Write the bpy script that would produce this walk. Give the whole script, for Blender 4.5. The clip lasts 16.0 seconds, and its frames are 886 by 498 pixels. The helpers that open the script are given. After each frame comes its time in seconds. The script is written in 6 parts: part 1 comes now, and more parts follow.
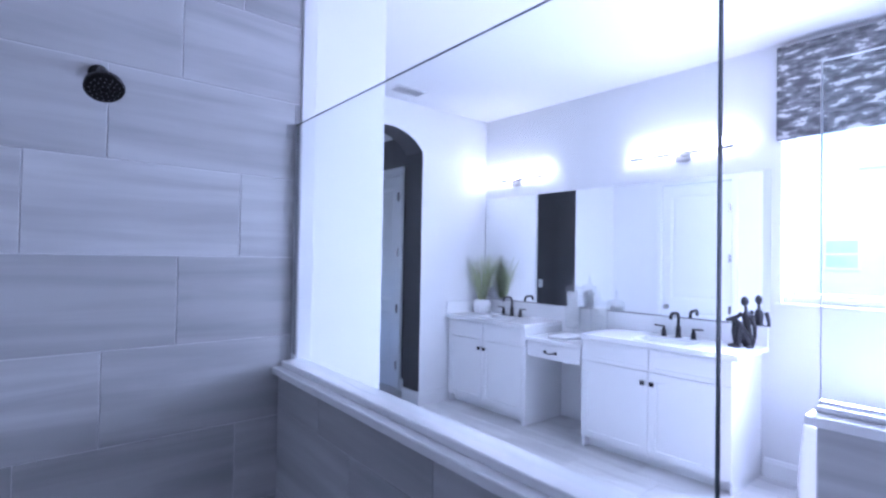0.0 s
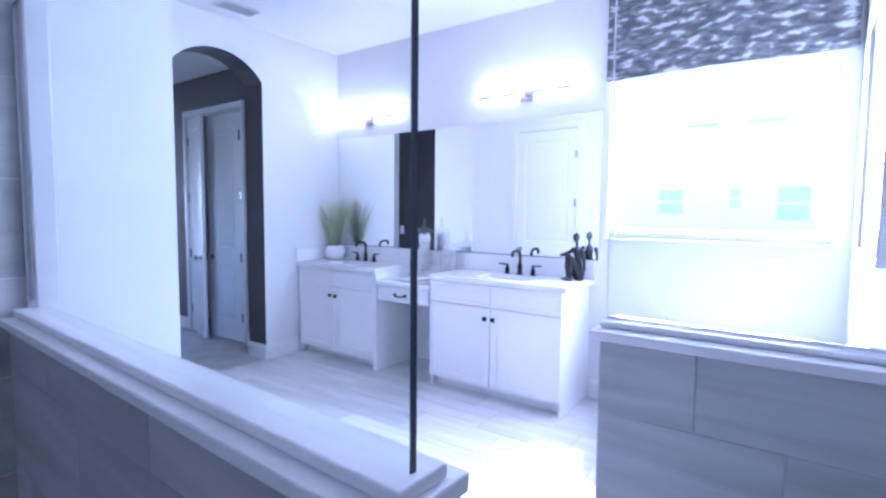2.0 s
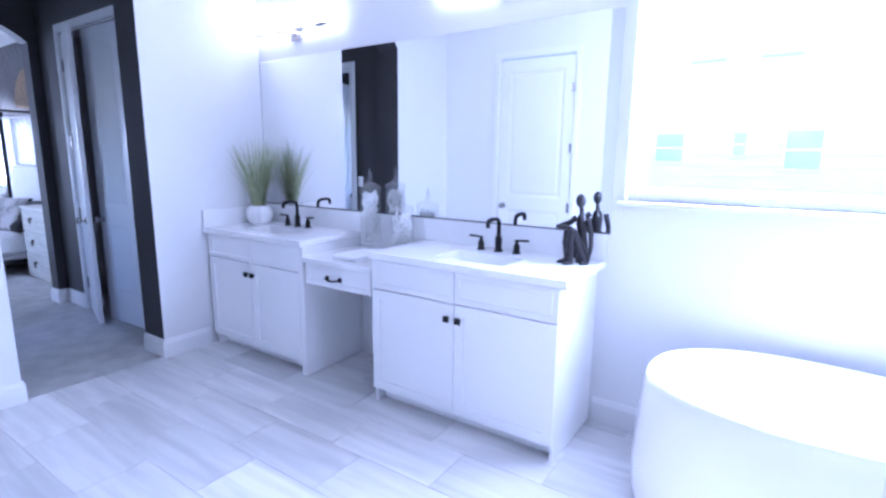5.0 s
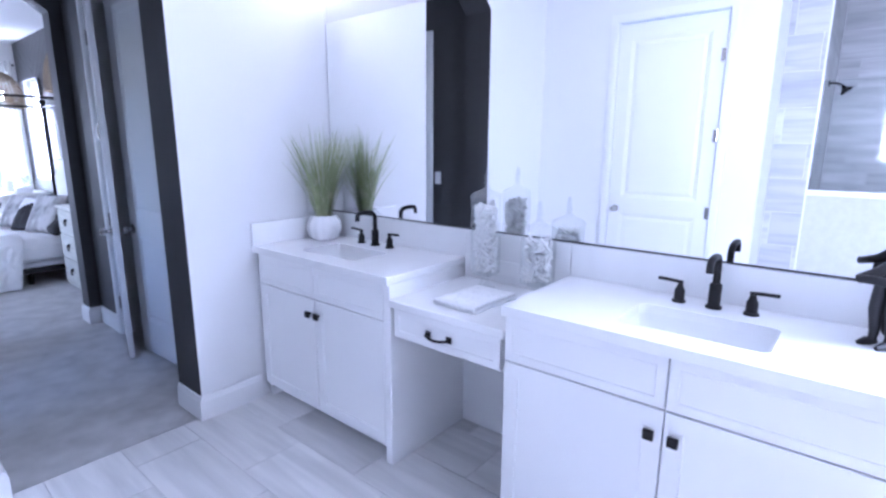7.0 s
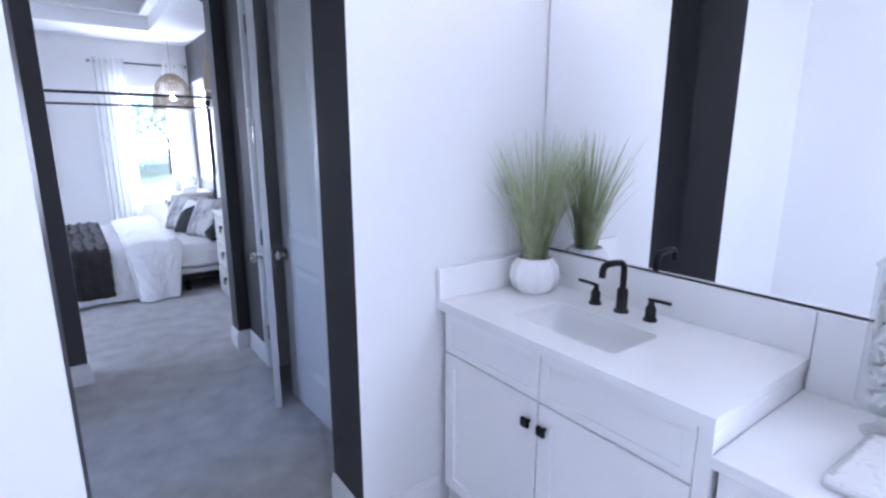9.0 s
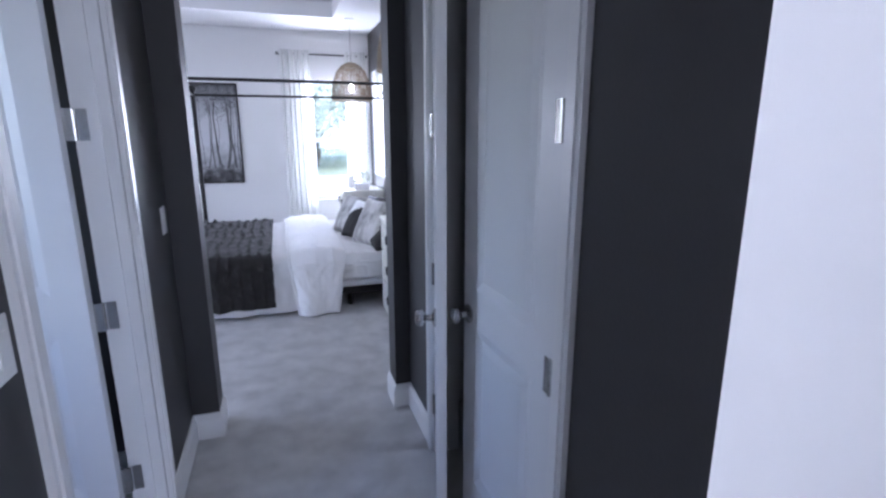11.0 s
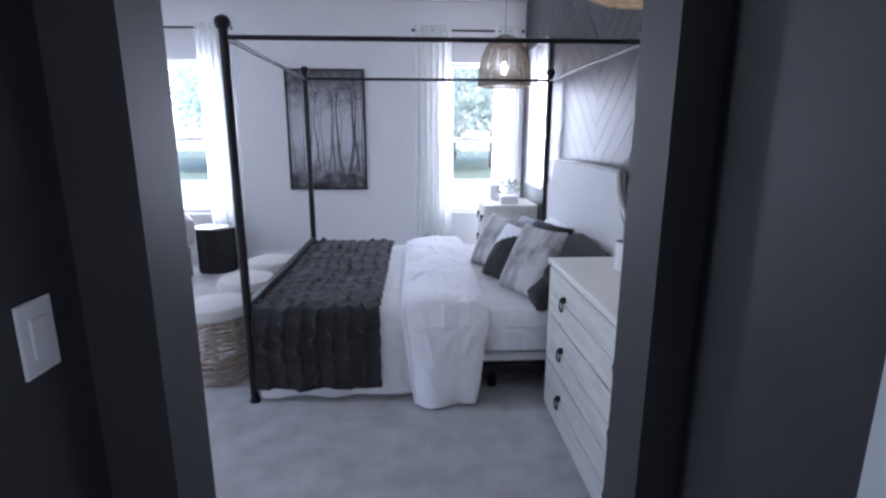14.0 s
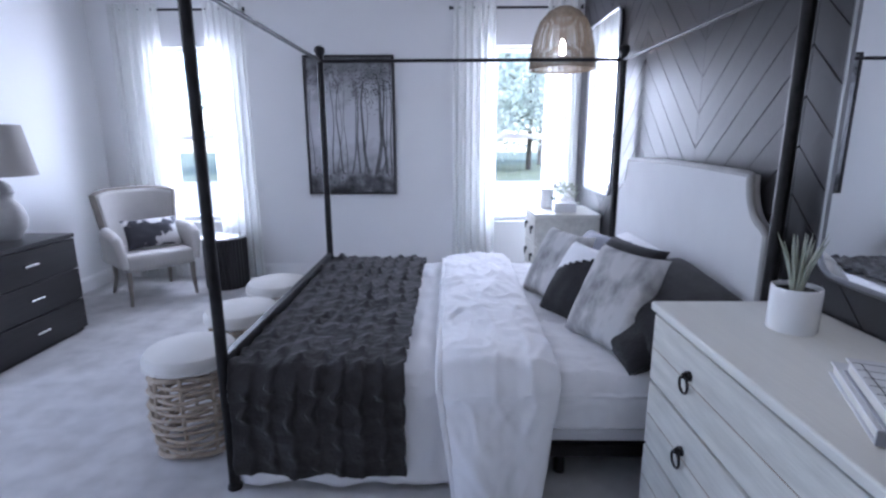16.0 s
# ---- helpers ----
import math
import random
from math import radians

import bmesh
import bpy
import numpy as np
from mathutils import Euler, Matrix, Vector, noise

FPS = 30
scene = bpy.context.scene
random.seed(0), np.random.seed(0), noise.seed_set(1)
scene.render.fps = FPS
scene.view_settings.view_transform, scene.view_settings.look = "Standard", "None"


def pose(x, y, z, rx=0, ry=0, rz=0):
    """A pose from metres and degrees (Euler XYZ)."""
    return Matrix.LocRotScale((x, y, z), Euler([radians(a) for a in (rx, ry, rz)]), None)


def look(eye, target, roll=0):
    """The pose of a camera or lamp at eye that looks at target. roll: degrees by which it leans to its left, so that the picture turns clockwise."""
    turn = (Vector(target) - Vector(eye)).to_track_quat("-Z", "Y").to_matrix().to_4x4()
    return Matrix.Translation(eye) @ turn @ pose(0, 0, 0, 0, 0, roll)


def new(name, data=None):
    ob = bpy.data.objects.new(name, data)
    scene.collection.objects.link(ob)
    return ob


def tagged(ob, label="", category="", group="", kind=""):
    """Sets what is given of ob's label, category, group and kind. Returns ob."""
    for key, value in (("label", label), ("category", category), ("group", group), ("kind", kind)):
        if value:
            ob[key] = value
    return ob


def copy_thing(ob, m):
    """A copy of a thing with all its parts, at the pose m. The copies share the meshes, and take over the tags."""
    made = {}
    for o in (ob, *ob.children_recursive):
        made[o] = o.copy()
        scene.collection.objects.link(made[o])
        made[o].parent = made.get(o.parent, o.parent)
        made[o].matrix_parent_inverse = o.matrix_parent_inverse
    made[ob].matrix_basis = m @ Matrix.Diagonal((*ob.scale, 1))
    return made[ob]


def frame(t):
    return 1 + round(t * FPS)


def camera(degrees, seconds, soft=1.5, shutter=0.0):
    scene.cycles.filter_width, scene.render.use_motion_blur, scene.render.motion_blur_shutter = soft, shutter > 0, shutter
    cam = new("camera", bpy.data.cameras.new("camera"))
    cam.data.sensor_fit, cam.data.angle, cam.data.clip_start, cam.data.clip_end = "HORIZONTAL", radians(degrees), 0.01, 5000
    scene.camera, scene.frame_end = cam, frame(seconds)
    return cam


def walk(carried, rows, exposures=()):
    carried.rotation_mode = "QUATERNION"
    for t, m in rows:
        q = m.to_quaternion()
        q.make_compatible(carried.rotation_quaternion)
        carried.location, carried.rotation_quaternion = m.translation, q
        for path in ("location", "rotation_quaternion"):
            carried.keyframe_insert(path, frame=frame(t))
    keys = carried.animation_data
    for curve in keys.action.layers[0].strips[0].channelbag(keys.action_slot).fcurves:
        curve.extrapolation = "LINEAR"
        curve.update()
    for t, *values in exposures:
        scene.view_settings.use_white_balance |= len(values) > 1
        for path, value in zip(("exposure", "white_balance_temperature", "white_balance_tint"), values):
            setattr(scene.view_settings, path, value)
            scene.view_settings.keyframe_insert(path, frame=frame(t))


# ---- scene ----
cam = camera(82.6, 16.0, 2.5)
PATH = [
    (0, (-0.278, -0.148, 1.507), (1.021, 1.372, 1.54), 1.0),
    (0.5, (-0.217, -0.18, 1.477), (1.189, 1.243, 1.492), 0.8),
    (1, (-0.145, -0.199, 1.45), (1.354, 1.125, 1.423), 0.8),
    (1.5, (-0.055, -0.217, 1.428), (1.512, 1.023, 1.343), 0.7),
    (2, (0.041, -0.213, 1.411), (1.659, 0.953, 1.265), 0.5),
    (2.5, (0.142, -0.201, 1.409), (1.789, 0.916, 1.21), 0.5),
    (3, (0.253, -0.177, 1.41), (1.911, 0.915, 1.171), 0.5),
    (3.5, (0.398, -0.112, 1.407), (2.058, 0.968, 1.129), 0.5),
    (3.7, (0.478, -0.069, 1.407), (2.138, 1.009, 1.119), 0.6),
    (5.8, (1.467, 0.651, 1.471), (3.061, 1.793, 1.074), 0.1),
    (6, (1.511, 0.75, 1.475), (3.094, 1.903, 1.07), -0.0),
    (6.5, (1.651, 1.039, 1.463), (3.202, 2.235, 1.059), 0.2),
    (7, (1.783, 1.311, 1.468), (3.295, 2.556, 1.065), 0.3),
    (7.5, (1.877, 1.547, 1.49), (3.326, 2.862, 1.076), 0.2),
    (8, (1.953, 1.805, 1.499), (3.323, 3.202, 1.088), 0.4),
    (8.5, (2.035, 2.079, 1.506), (3.304, 3.569, 1.093), 0.4),
    (9, (2.128, 2.358, 1.532), (3.289, 3.929, 1.105), -0.0),
    (9.5, (2.248, 2.668, 1.528), (3.282, 4.324, 1.091), -0.4),
    (10, (2.324, 2.954, 1.534), (3.221, 4.685, 1.09), -0.6),
    (10.2, (2.352, 3.082, 1.532), (3.186, 4.843, 1.083), -0.7),
    (12.3, (2.548, 4.22, 1.528), (2.85, 6.146, 1.083), 0.1),
    (12.5, (2.552, 4.352, 1.531), (2.819, 6.283, 1.083), -0.4),
    (13, (2.561, 4.654, 1.507), (2.769, 6.592, 1.059), -0.4),
    (13.5, (2.562, 4.939, 1.488), (2.72, 6.883, 1.045), 0.0),
    (14, (2.554, 5.208, 1.465), (2.66, 7.156, 1.026), 0.1),
    (14.5, (2.536, 5.453, 1.445), (2.595, 7.404, 1.012), -0.0),
    (15, (2.533, 5.677, 1.439), (2.55, 7.629, 1.002), -0.2),
    (15.5, (2.532, 5.869, 1.42), (2.519, 7.822, 0.987), -0.2),
    (16, (2.526, 6.034, 1.413), (2.501, 7.986, 0.98), -0.2),
]
walk(cam, [(t, look(eye, target, roll)) for t, eye, target, roll in PATH],
     [(0.0, 3.54, 5000, 29), (2.0, 3.52, 4850, 29), (3.7, 3.44, 4800, 29), (7.0, 3.62, 5200, 26), (8.5, 3.62, 5450, 24), (10.0, 3.48, 5650, 22), (12.5, 3.09, 5850, 23), (14.5, 2.84, 5750, 22), (16.0, 2.86, 5650, 22)])

# ---- light ----
world = bpy.data.worlds.new("world")
scene.world = world
world.use_nodes = True
wn = world.node_tree
sky = wn.nodes.new("ShaderNodeTexSky")
sky.sky_type, sky.sun_disc = "NISHITA", False
sky.sun_elevation, sky.sun_rotation = radians(53), radians(98)
wn.links.new(sky.outputs[0], wn.nodes["Background"].inputs[0])
wn.nodes["Background"].inputs[1].default_value = 0.15
SUN_FROM = Vector((0.60, -0.09, 0.807))
sun = new("sun", bpy.data.lights.new("sun", "SUN"))
sun.data.energy, sun.data.angle, sun.data.color = 1.0, radians(0.6), (1.0, 0.95, 0.88)
sun.matrix_world = look(SUN_FROM * 30, (0, 0, 0))


def window_lamp(name, x, y, z, target, w, h, watts, color=(0.86, 0.92, 1.0)):
    ob = new(name, bpy.data.lights.new(name, "AREA"))
    ob.data.shape, ob.data.size, ob.data.size_y, ob.data.energy, ob.data.color = "RECTANGLE", w, h, watts, color
    ob.matrix_world = look((x, y, z), target)
    return ob


window_lamp("bath_sky_light", 3.93, 0.33, 1.80, (0, 0.33, 1.6), 1.25, 1.0, 10.6)
window_lamp("bed_sky_light_east", 3.27, 11.18, 1.45, (3.27, 0, 1.2), 0.6, 1.6, 8.5)
window_lamp("bed_sky_light_west", 0.06, 11.18, 1.45, (0.06, 0, 1.2), 0.6, 1.6, 7)
# fill lamp added in an assumed, unseen side-room window to brighten the hall
window_lamp("side_room_sky_light", 0.19, 4.9, 1.55, (3, 4.9, 1.2), 0.8, 1.2, 0.30)
# extra bedroom fill from a supposed west window that is never in view
window_lamp("bed_sky_light_side", -0.93, 7.6, 1.5, (4, 7.6, 1.2), 0.9, 1.6, 2.5)


# ---- materials ----
def mat(name, color, rough=0.6, metal=0.0, var=0.06, scale=6.0, bump=0.0, bscale=60.0, spec=0.5, stretch=(1, 1, 1), fine=0.0, color2=None, sheen=0.0, alpha_rand=0.0):
    """A painted or plain surface: base colour with broad variation, fine grain, and relief."""
    m = bpy.data.materials.new(name)
    m.use_nodes = True
    nt = m.node_tree
    b = nt.nodes["Principled BSDF"]
    b.inputs["Roughness"].default_value, b.inputs["Metallic"].default_value = rough, metal
    b.inputs["Specular IOR Level"].default_value = spec
    b.inputs["Sheen Weight"].default_value = sheen
    tc = nt.nodes.new("ShaderNodeTexCoord")
    mp = nt.nodes.new("ShaderNodeMapping")
    mp.inputs["Scale"].default_value = stretch
    nt.links.new(tc.outputs["Object"], mp.inputs[0])
    n1 = nt.nodes.new("ShaderNodeTexNoise")
    n1.inputs["Scale"].default_value, n1.inputs["Detail"].default_value = scale, 5
    nt.links.new(mp.outputs[0], n1.inputs["Vector"])
    ramp = nt.nodes.new("ShaderNodeMapRange")
    ramp.inputs["From Min"].default_value, ramp.inputs["From Max"].default_value = 0.3, 0.7
    nt.links.new(n1.outputs["Fac"], ramp.inputs[0])
    mix = nt.nodes.new("ShaderNodeMix")
    mix.data_type = "RGBA"
    c2 = color2 or tuple(max(0.0, c * (1 - 2 * var)) for c in color)
    mix.inputs["A"].default_value, mix.inputs["B"].default_value = (*color, 1), (*c2, 1)
    nt.links.new(ramp.outputs[0], mix.inputs["Factor"])
    out = mix.outputs["Result"]
    if alpha_rand:
        oi = nt.nodes.new("ShaderNodeObjectInfo")
        hs = nt.nodes.new("ShaderNodeHueSaturation")
        mr = nt.nodes.new("ShaderNodeMapRange")
        mr.inputs["To Min"].default_value, mr.inputs["To Max"].default_value = 1 - alpha_rand, 1 + alpha_rand
        nt.links.new(oi.outputs["Random"], mr.inputs[0])
        nt.links.new(mr.outputs[0], hs.inputs["Value"])
        nt.links.new(out, hs.inputs["Color"])
        out = hs.outputs[0]
    if fine:
        n3 = nt.nodes.new("ShaderNodeTexNoise")
        n3.inputs["Scale"].default_value, n3.inputs["Detail"].default_value = bscale, 3
        nt.links.new(mp.outputs[0], n3.inputs["Vector"])
        mr3 = nt.nodes.new("ShaderNodeMapRange")
        mr3.inputs["From Min"].default_value, mr3.inputs["From Max"].default_value = 0.3, 0.7
        mr3.inputs["To Min"].default_value, mr3.inputs["To Max"].default_value = 1 - fine, 1 + fine
        nt.links.new(n3.outputs["Fac"], mr3.inputs[0])
        hs3 = nt.nodes.new("ShaderNodeHueSaturation")
        nt.links.new(mr3.outputs[0], hs3.inputs["Value"])
        nt.links.new(out, hs3.inputs["Color"])
        out = hs3.outputs[0]
    nt.links.new(out, b.inputs["Base Color"])
    if bump:
        n2 = nt.nodes.new("ShaderNodeTexNoise")
        n2.inputs["Scale"].default_value, n2.inputs["Detail"].default_value = bscale, 4
        nt.links.new(mp.outputs[0], n2.inputs["Vector"])
        bp = nt.nodes.new("ShaderNodeBump")
        bp.inputs["Strength"].default_value, bp.inputs["Distance"].default_value = bump, 0.01
        nt.links.new(n2.outputs["Fac"], bp.inputs["Height"])
        nt.links.new(bp.outputs[0], b.inputs["Normal"])
    return m


def tile_mat(name, light, dark, rough, axis):
    """Grey wood-look porcelain with long streaks along the tile, shifted from tile to tile."""
    m = bpy.data.materials.new(name)
    m.use_nodes = True
    nt = m.node_tree
    b = nt.nodes["Principled BSDF"]
    b.inputs["Roughness"].default_value = rough
    tc, oi = nt.nodes.new("ShaderNodeTexCoord"), nt.nodes.new("ShaderNodeObjectInfo")
    geo = nt.nodes.new("ShaderNodeNewGeometry")
    add = nt.nodes.new("ShaderNodeVectorMath")
    add.operation = "MULTIPLY_ADD"
    comb = nt.nodes.new("ShaderNodeCombineXYZ")
    sm = nt.nodes.new("ShaderNodeMath")
    sm.operation = "ADD"
    nt.links.new(oi.outputs["Random"], sm.inputs[0])
    nt.links.new(geo.outputs["Random Per Island"], sm.inputs[1])
    for k in range(3):
        nt.links.new(sm.outputs[0], comb.inputs[k])
    add.inputs[1].default_value = (37, 53, 71)
    nt.links.new(comb.outputs[0], add.inputs[0])
    nt.links.new(tc.outputs["Object"], add.inputs[2])
    mp = nt.nodes.new("ShaderNodeMapping")
    mp.inputs["Scale"].default_value = tuple(0.9 if k == axis else 11.0 for k in range(3))
    nt.links.new(add.outputs[0], mp.inputs[0])
    n = nt.nodes.new("ShaderNodeTexNoise")
    n.inputs["Scale"].default_value, n.inputs["Detail"].default_value, n.inputs["Distortion"].default_value = 1.3, 6, 0.4
    nt.links.new(mp.outputs[0], n.inputs["Vector"])
    cr = nt.nodes.new("ShaderNodeValToRGB")
    cr.color_ramp.elements[0].position, cr.color_ramp.elements[0].color = 0.34, (*dark, 1)
    cr.color_ramp.elements[1].position, cr.color_ramp.elements[1].color = 0.62, (*light, 1)
    nt.links.new(n.outputs["Fac"], cr.inputs[0])
    hs = nt.nodes.new("ShaderNodeHueSaturation")
    mr = nt.nodes.new("ShaderNodeMapRange")
    mr.inputs["To Min"].default_value, mr.inputs["To Max"].default_value = 0.86, 1.12
    fr = nt.nodes.new("ShaderNodeMath")
    fr.operation = "FRACT"
    nt.links.new(sm.outputs[0], fr.inputs[0])
    nt.links.new(fr.outputs[0], mr.inputs[0])
    nt.links.new(mr.outputs[0], hs.inputs["Value"])
    nt.links.new(cr.outputs[0], hs.inputs["Color"])
    nt.links.new(hs.outputs[0], b.inputs["Base Color"])
    bp = nt.nodes.new("ShaderNodeBump")
    bp.inputs["Strength"].default_value, bp.inputs["Distance"].default_value = 0.12, 0.004
    nt.links.new(n.outputs["Fac"], bp.inputs["Height"])
    nt.links.new(bp.outputs[0], b.inputs["Normal"])
    return m


def glass_mat(name, tint=(0.97, 0.985, 0.98), gloss=0.025):
    """Clear thin glass that lets light pass straight, with a gloss at grazing angles."""
    m = bpy.data.materials.new(name)
    m.use_nodes = True
    nt = m.node_tree
    nt.nodes.clear()
    o = nt.nodes.new("ShaderNodeOutputMaterial")
    t, g, mx = nt.nodes.new("ShaderNodeBsdfTransparent"), nt.nodes.new("ShaderNodeBsdfGlossy"), nt.nodes.new("ShaderNodeMixShader")
    t.inputs[0].default_value = (*tint, 1)
    g.inputs["Roughness"].default_value = 0.02
    lw = nt.nodes.new("ShaderNodeLayerWeight")
    lw.inputs[0].default_value = 0.5
    pw, sc = nt.nodes.new("ShaderNodeMath"), nt.nodes.new("ShaderNodeMath")
    pw.operation, sc.operation = "POWER", "MULTIPLY_ADD"
    pw.inputs[1].default_value = 5.0
    sc.inputs[1].default_value, sc.inputs[2].default_value = 0.6, gloss
    nt.links.new(lw.outputs["Facing"], pw.inputs[0])
    nt.links.new(pw.outputs[0], sc.inputs[0])
    nt.links.new(sc.outputs[0], mx.inputs[0])
    nt.links.new(t.outputs[0], mx.inputs[1])
    nt.links.new(g.outputs[0], mx.inputs[2])
    nt.links.new(mx.outputs[0], o.inputs[0])
    return m


def glow_mat(name, color, strength):
    m = bpy.data.materials.new(name)
    m.use_nodes = True
    b = m.node_tree.nodes["Principled BSDF"]
    b.inputs["Base Color"].default_value = (*color, 1)
    b.inputs["Emission Color"].default_value, b.inputs["Emission Strength"].default_value = (*color, 1), strength
    return m


def sheer_mat(name, color):
    m = bpy.data.materials.new(name)
    m.use_nodes = True
    nt = m.node_tree
    nt.nodes.clear()
    o = nt.nodes.new("ShaderNodeOutputMaterial")
    d, tr, tp = nt.nodes.new("ShaderNodeBsdfDiffuse"), nt.nodes.new("ShaderNodeBsdfTranslucent"), nt.nodes.new("ShaderNodeBsdfTransparent")
    m1, m2 = nt.nodes.new("ShaderNodeMixShader"), nt.nodes.new("ShaderNodeMixShader")
    tc, w = nt.nodes.new("ShaderNodeTexCoord"), nt.nodes.new("ShaderNodeTexNoise")
    mp = nt.nodes.new("ShaderNodeMapping")
    mp.inputs["Scale"].default_value = (60, 60, 4)
    w.inputs["Scale"].default_value = 4
    nt.links.new(tc.outputs["Object"], mp.inputs[0])
    nt.links.new(mp.outputs[0], w.inputs["Vector"])
    mr = nt.nodes.new("ShaderNodeMapRange")
    mr.inputs["To Min"].default_value, mr.inputs["To Max"].default_value = 0.12, 0.3
    nt.links.new(w.outputs["Fac"], mr.inputs[0])
    d.inputs[0].default_value = tr.inputs[0].default_value = (*color, 1)
    m1.inputs[0].default_value = 0.5
    nt.links.new(d.outputs[0], m1.inputs[1])
    nt.links.new(tr.outputs[0], m1.inputs[2])
    nt.links.new(mr.outputs[0], m2.inputs[0])
    nt.links.new(m1.outputs[0], m2.inputs[1])
    nt.links.new(tp.outputs[0], m2.inputs[2])
    nt.links.new(m2.outputs[0], o.inputs[0])
    return m


def pattern_mat(name, base, mark, scale, lo, hi, stretch=(1, 1, 1), rough=0.85, detail=3, bump=0.2, deep=None):
    """A woven or painted two-tone pattern with uneven patches."""
    m = bpy.data.materials.new(name)
    m.use_nodes = True
    nt = m.node_tree
    b = nt.nodes["Principled BSDF"]
    b.inputs["Roughness"].default_value = rough
    tc, mp, n, cr = nt.nodes.new("ShaderNodeTexCoord"), nt.nodes.new("ShaderNodeMapping"), nt.nodes.new("ShaderNodeTexNoise"), nt.nodes.new("ShaderNodeValToRGB")
    mp.inputs["Scale"].default_value = stretch
    n.inputs["Scale"].default_value, n.inputs["Detail"].default_value = scale, detail
    nt.links.new(tc.outputs["Object"], mp.inputs[0])
    nt.links.new(mp.outputs[0], n.inputs["Vector"])
    nt.links.new(n.outputs["Fac"], cr.inputs[0])
    cr.color_ramp.elements[0].position, cr.color_ramp.elements[0].color = lo, (*mark, 1)
    cr.color_ramp.elements[1].position, cr.color_ramp.elements[1].color = hi, (*base, 1)
    if deep:
        k = cr.color_ramp.elements.new(lo - 0.16)
        k.color = (*deep, 1)
    nt.links.new(cr.outputs[0], b.inputs["Base Color"])
    w = nt.nodes.new("ShaderNodeTexNoise")
    w.inputs["Scale"].default_value = 220
    nt.links.new(tc.outputs["Object"], w.inputs["Vector"])
    bp = nt.nodes.new("ShaderNodeBump")
    bp.inputs["Strength"].default_value, bp.inputs["Distance"].default_value = bump, 0.004
    nt.links.new(w.outputs["Fac"], bp.inputs["Height"])
    nt.links.new(bp.outputs[0], b.inputs["Normal"])
    return m


WHITE = mat("white_wall_paint", (0.76, 0.76, 0.76), 0.75, var=0.012, scale=1.5, bump=0.05, bscale=140)
CEIL = mat("ceiling_paint", (0.79, 0.79, 0.79), 0.9, var=0.012, scale=1.2, bump=0.08, bscale=180)
CHARCOAL = mat("charcoal_wall_paint", (0.042, 0.0405, 0.0425), 0.55, var=0.06, scale=2, bump=0.06, bscale=150)
TRIM = mat("white_satin_trim", (0.80, 0.80, 0.80), 0.32, var=0.012, scale=3, bump=0.02, bscale=30)
DOOR = mat("white_door_paint", (0.78, 0.78, 0.79), 0.35, var=0.015, scale=3, bump=0.03, bscale=40)
CABINET = mat("white_cabinet_lacquer", (0.86, 0.86, 0.86), 0.3, var=0.01, scale=3)
QUARTZ = mat("white_quartz", (0.88, 0.88, 0.88), 0.18, var=0.015, scale=9)
CERAMIC = mat("white_ceramic", (0.86, 0.86, 0.86), 0.08, var=0.005, scale=5)
BRONZE = mat("dark_bronze", (0.028, 0.026, 0.027), 0.38, 0.75, var=0.15, scale=30)
STATUE = mat("dark_patinated_resin", (0.035, 0.033, 0.036), 0.36, 0.35, var=0.2, scale=25, bump=0.1, bscale=40)
NICKEL = mat("satin_nickel", (0.55, 0.54, 0.53), 0.26, 1.0, var=0.04, scale=40)
DARK_NICKEL = mat("dark_nickel", (0.22, 0.22, 0.23), 0.35, 1.0, var=0.05, scale=30)
CONCRETE = mat("pale_concrete", (0.40, 0.39, 0.38), 0.9, var=0.1, scale=2, bump=0.3, bscale=40)
CHROME = mat("chrome", (0.7, 0.7, 0.72), 0.08, 1.0, var=0.01)
BLACK = mat("black_gap", (0.008, 0.008, 0.008), 0.9, var=0.1)
MIRROR = mat("mirror_silver", (0.93, 0.94, 0.94), 0.0, 1.0, var=0.0)
SHOWER_TILE = tile_mat("shower_tile", (0.54, 0.54, 0.54), (0.40, 0.40, 0.405), 0.34, 0)
SHOWER_TILE_Y = tile_mat("shower_tile_half_wall", (0.54, 0.54, 0.54), (0.40, 0.40, 0.405), 0.34, 1)
FLOOR_TILE = tile_mat("floor_tile", (0.72, 0.71, 0.70), (0.57, 0.565, 0.56), 0.36, 1)
GROUT = mat("pale_grout", (0.56, 0.56, 0.57), 0.9, var=0.05, scale=20)
CARPET = mat("grey_carpet", (0.68, 0.67, 0.66), 0.95, var=0.15, scale=6.5, bump=0.9, bscale=320, fine=0.12, sheen=0.2)
GLASS = glass_mat("clear_glass")
JAR_GLASS = glass_mat("jar_glass", (0.97, 0.98, 0.98), 0.10)
GLASS_EDGE = mat("dark_glass_edge", (0.07, 0.09, 0.10), 0.15, var=0.05)
PVC = mat("white_window_vinyl", (0.83, 0.83, 0.83), 0.35, var=0.01)
VALANCE = pattern_mat("valance_fabric", (0.62, 0.62, 0.61), (0.26, 0.26, 0.265), 11.0, 0.575, 0.60, (1, 0.9, 2.4), detail=10, deep=(0.10, 0.10, 0.105))
LEAF_GRASS = mat("grass_green", (0.26, 0.33, 0.14), 0.5, var=0.25, scale=22, color2=(0.50, 0.53, 0.33))
ALOE = mat("aloe_green", (0.40, 0.42, 0.34), 0.5, var=0.2, scale=20, color2=(0.29, 0.33, 0.26))
SOIL = mat("dark_soil", (0.03, 0.025, 0.02), 0.95, var=0.3, scale=60, bump=0.6, bscale=90)
TOWEL = pattern_mat("folded_towel", (0.82, 0.82, 0.82), (0.72, 0.72, 0.73), 60, 0.34, 0.46)
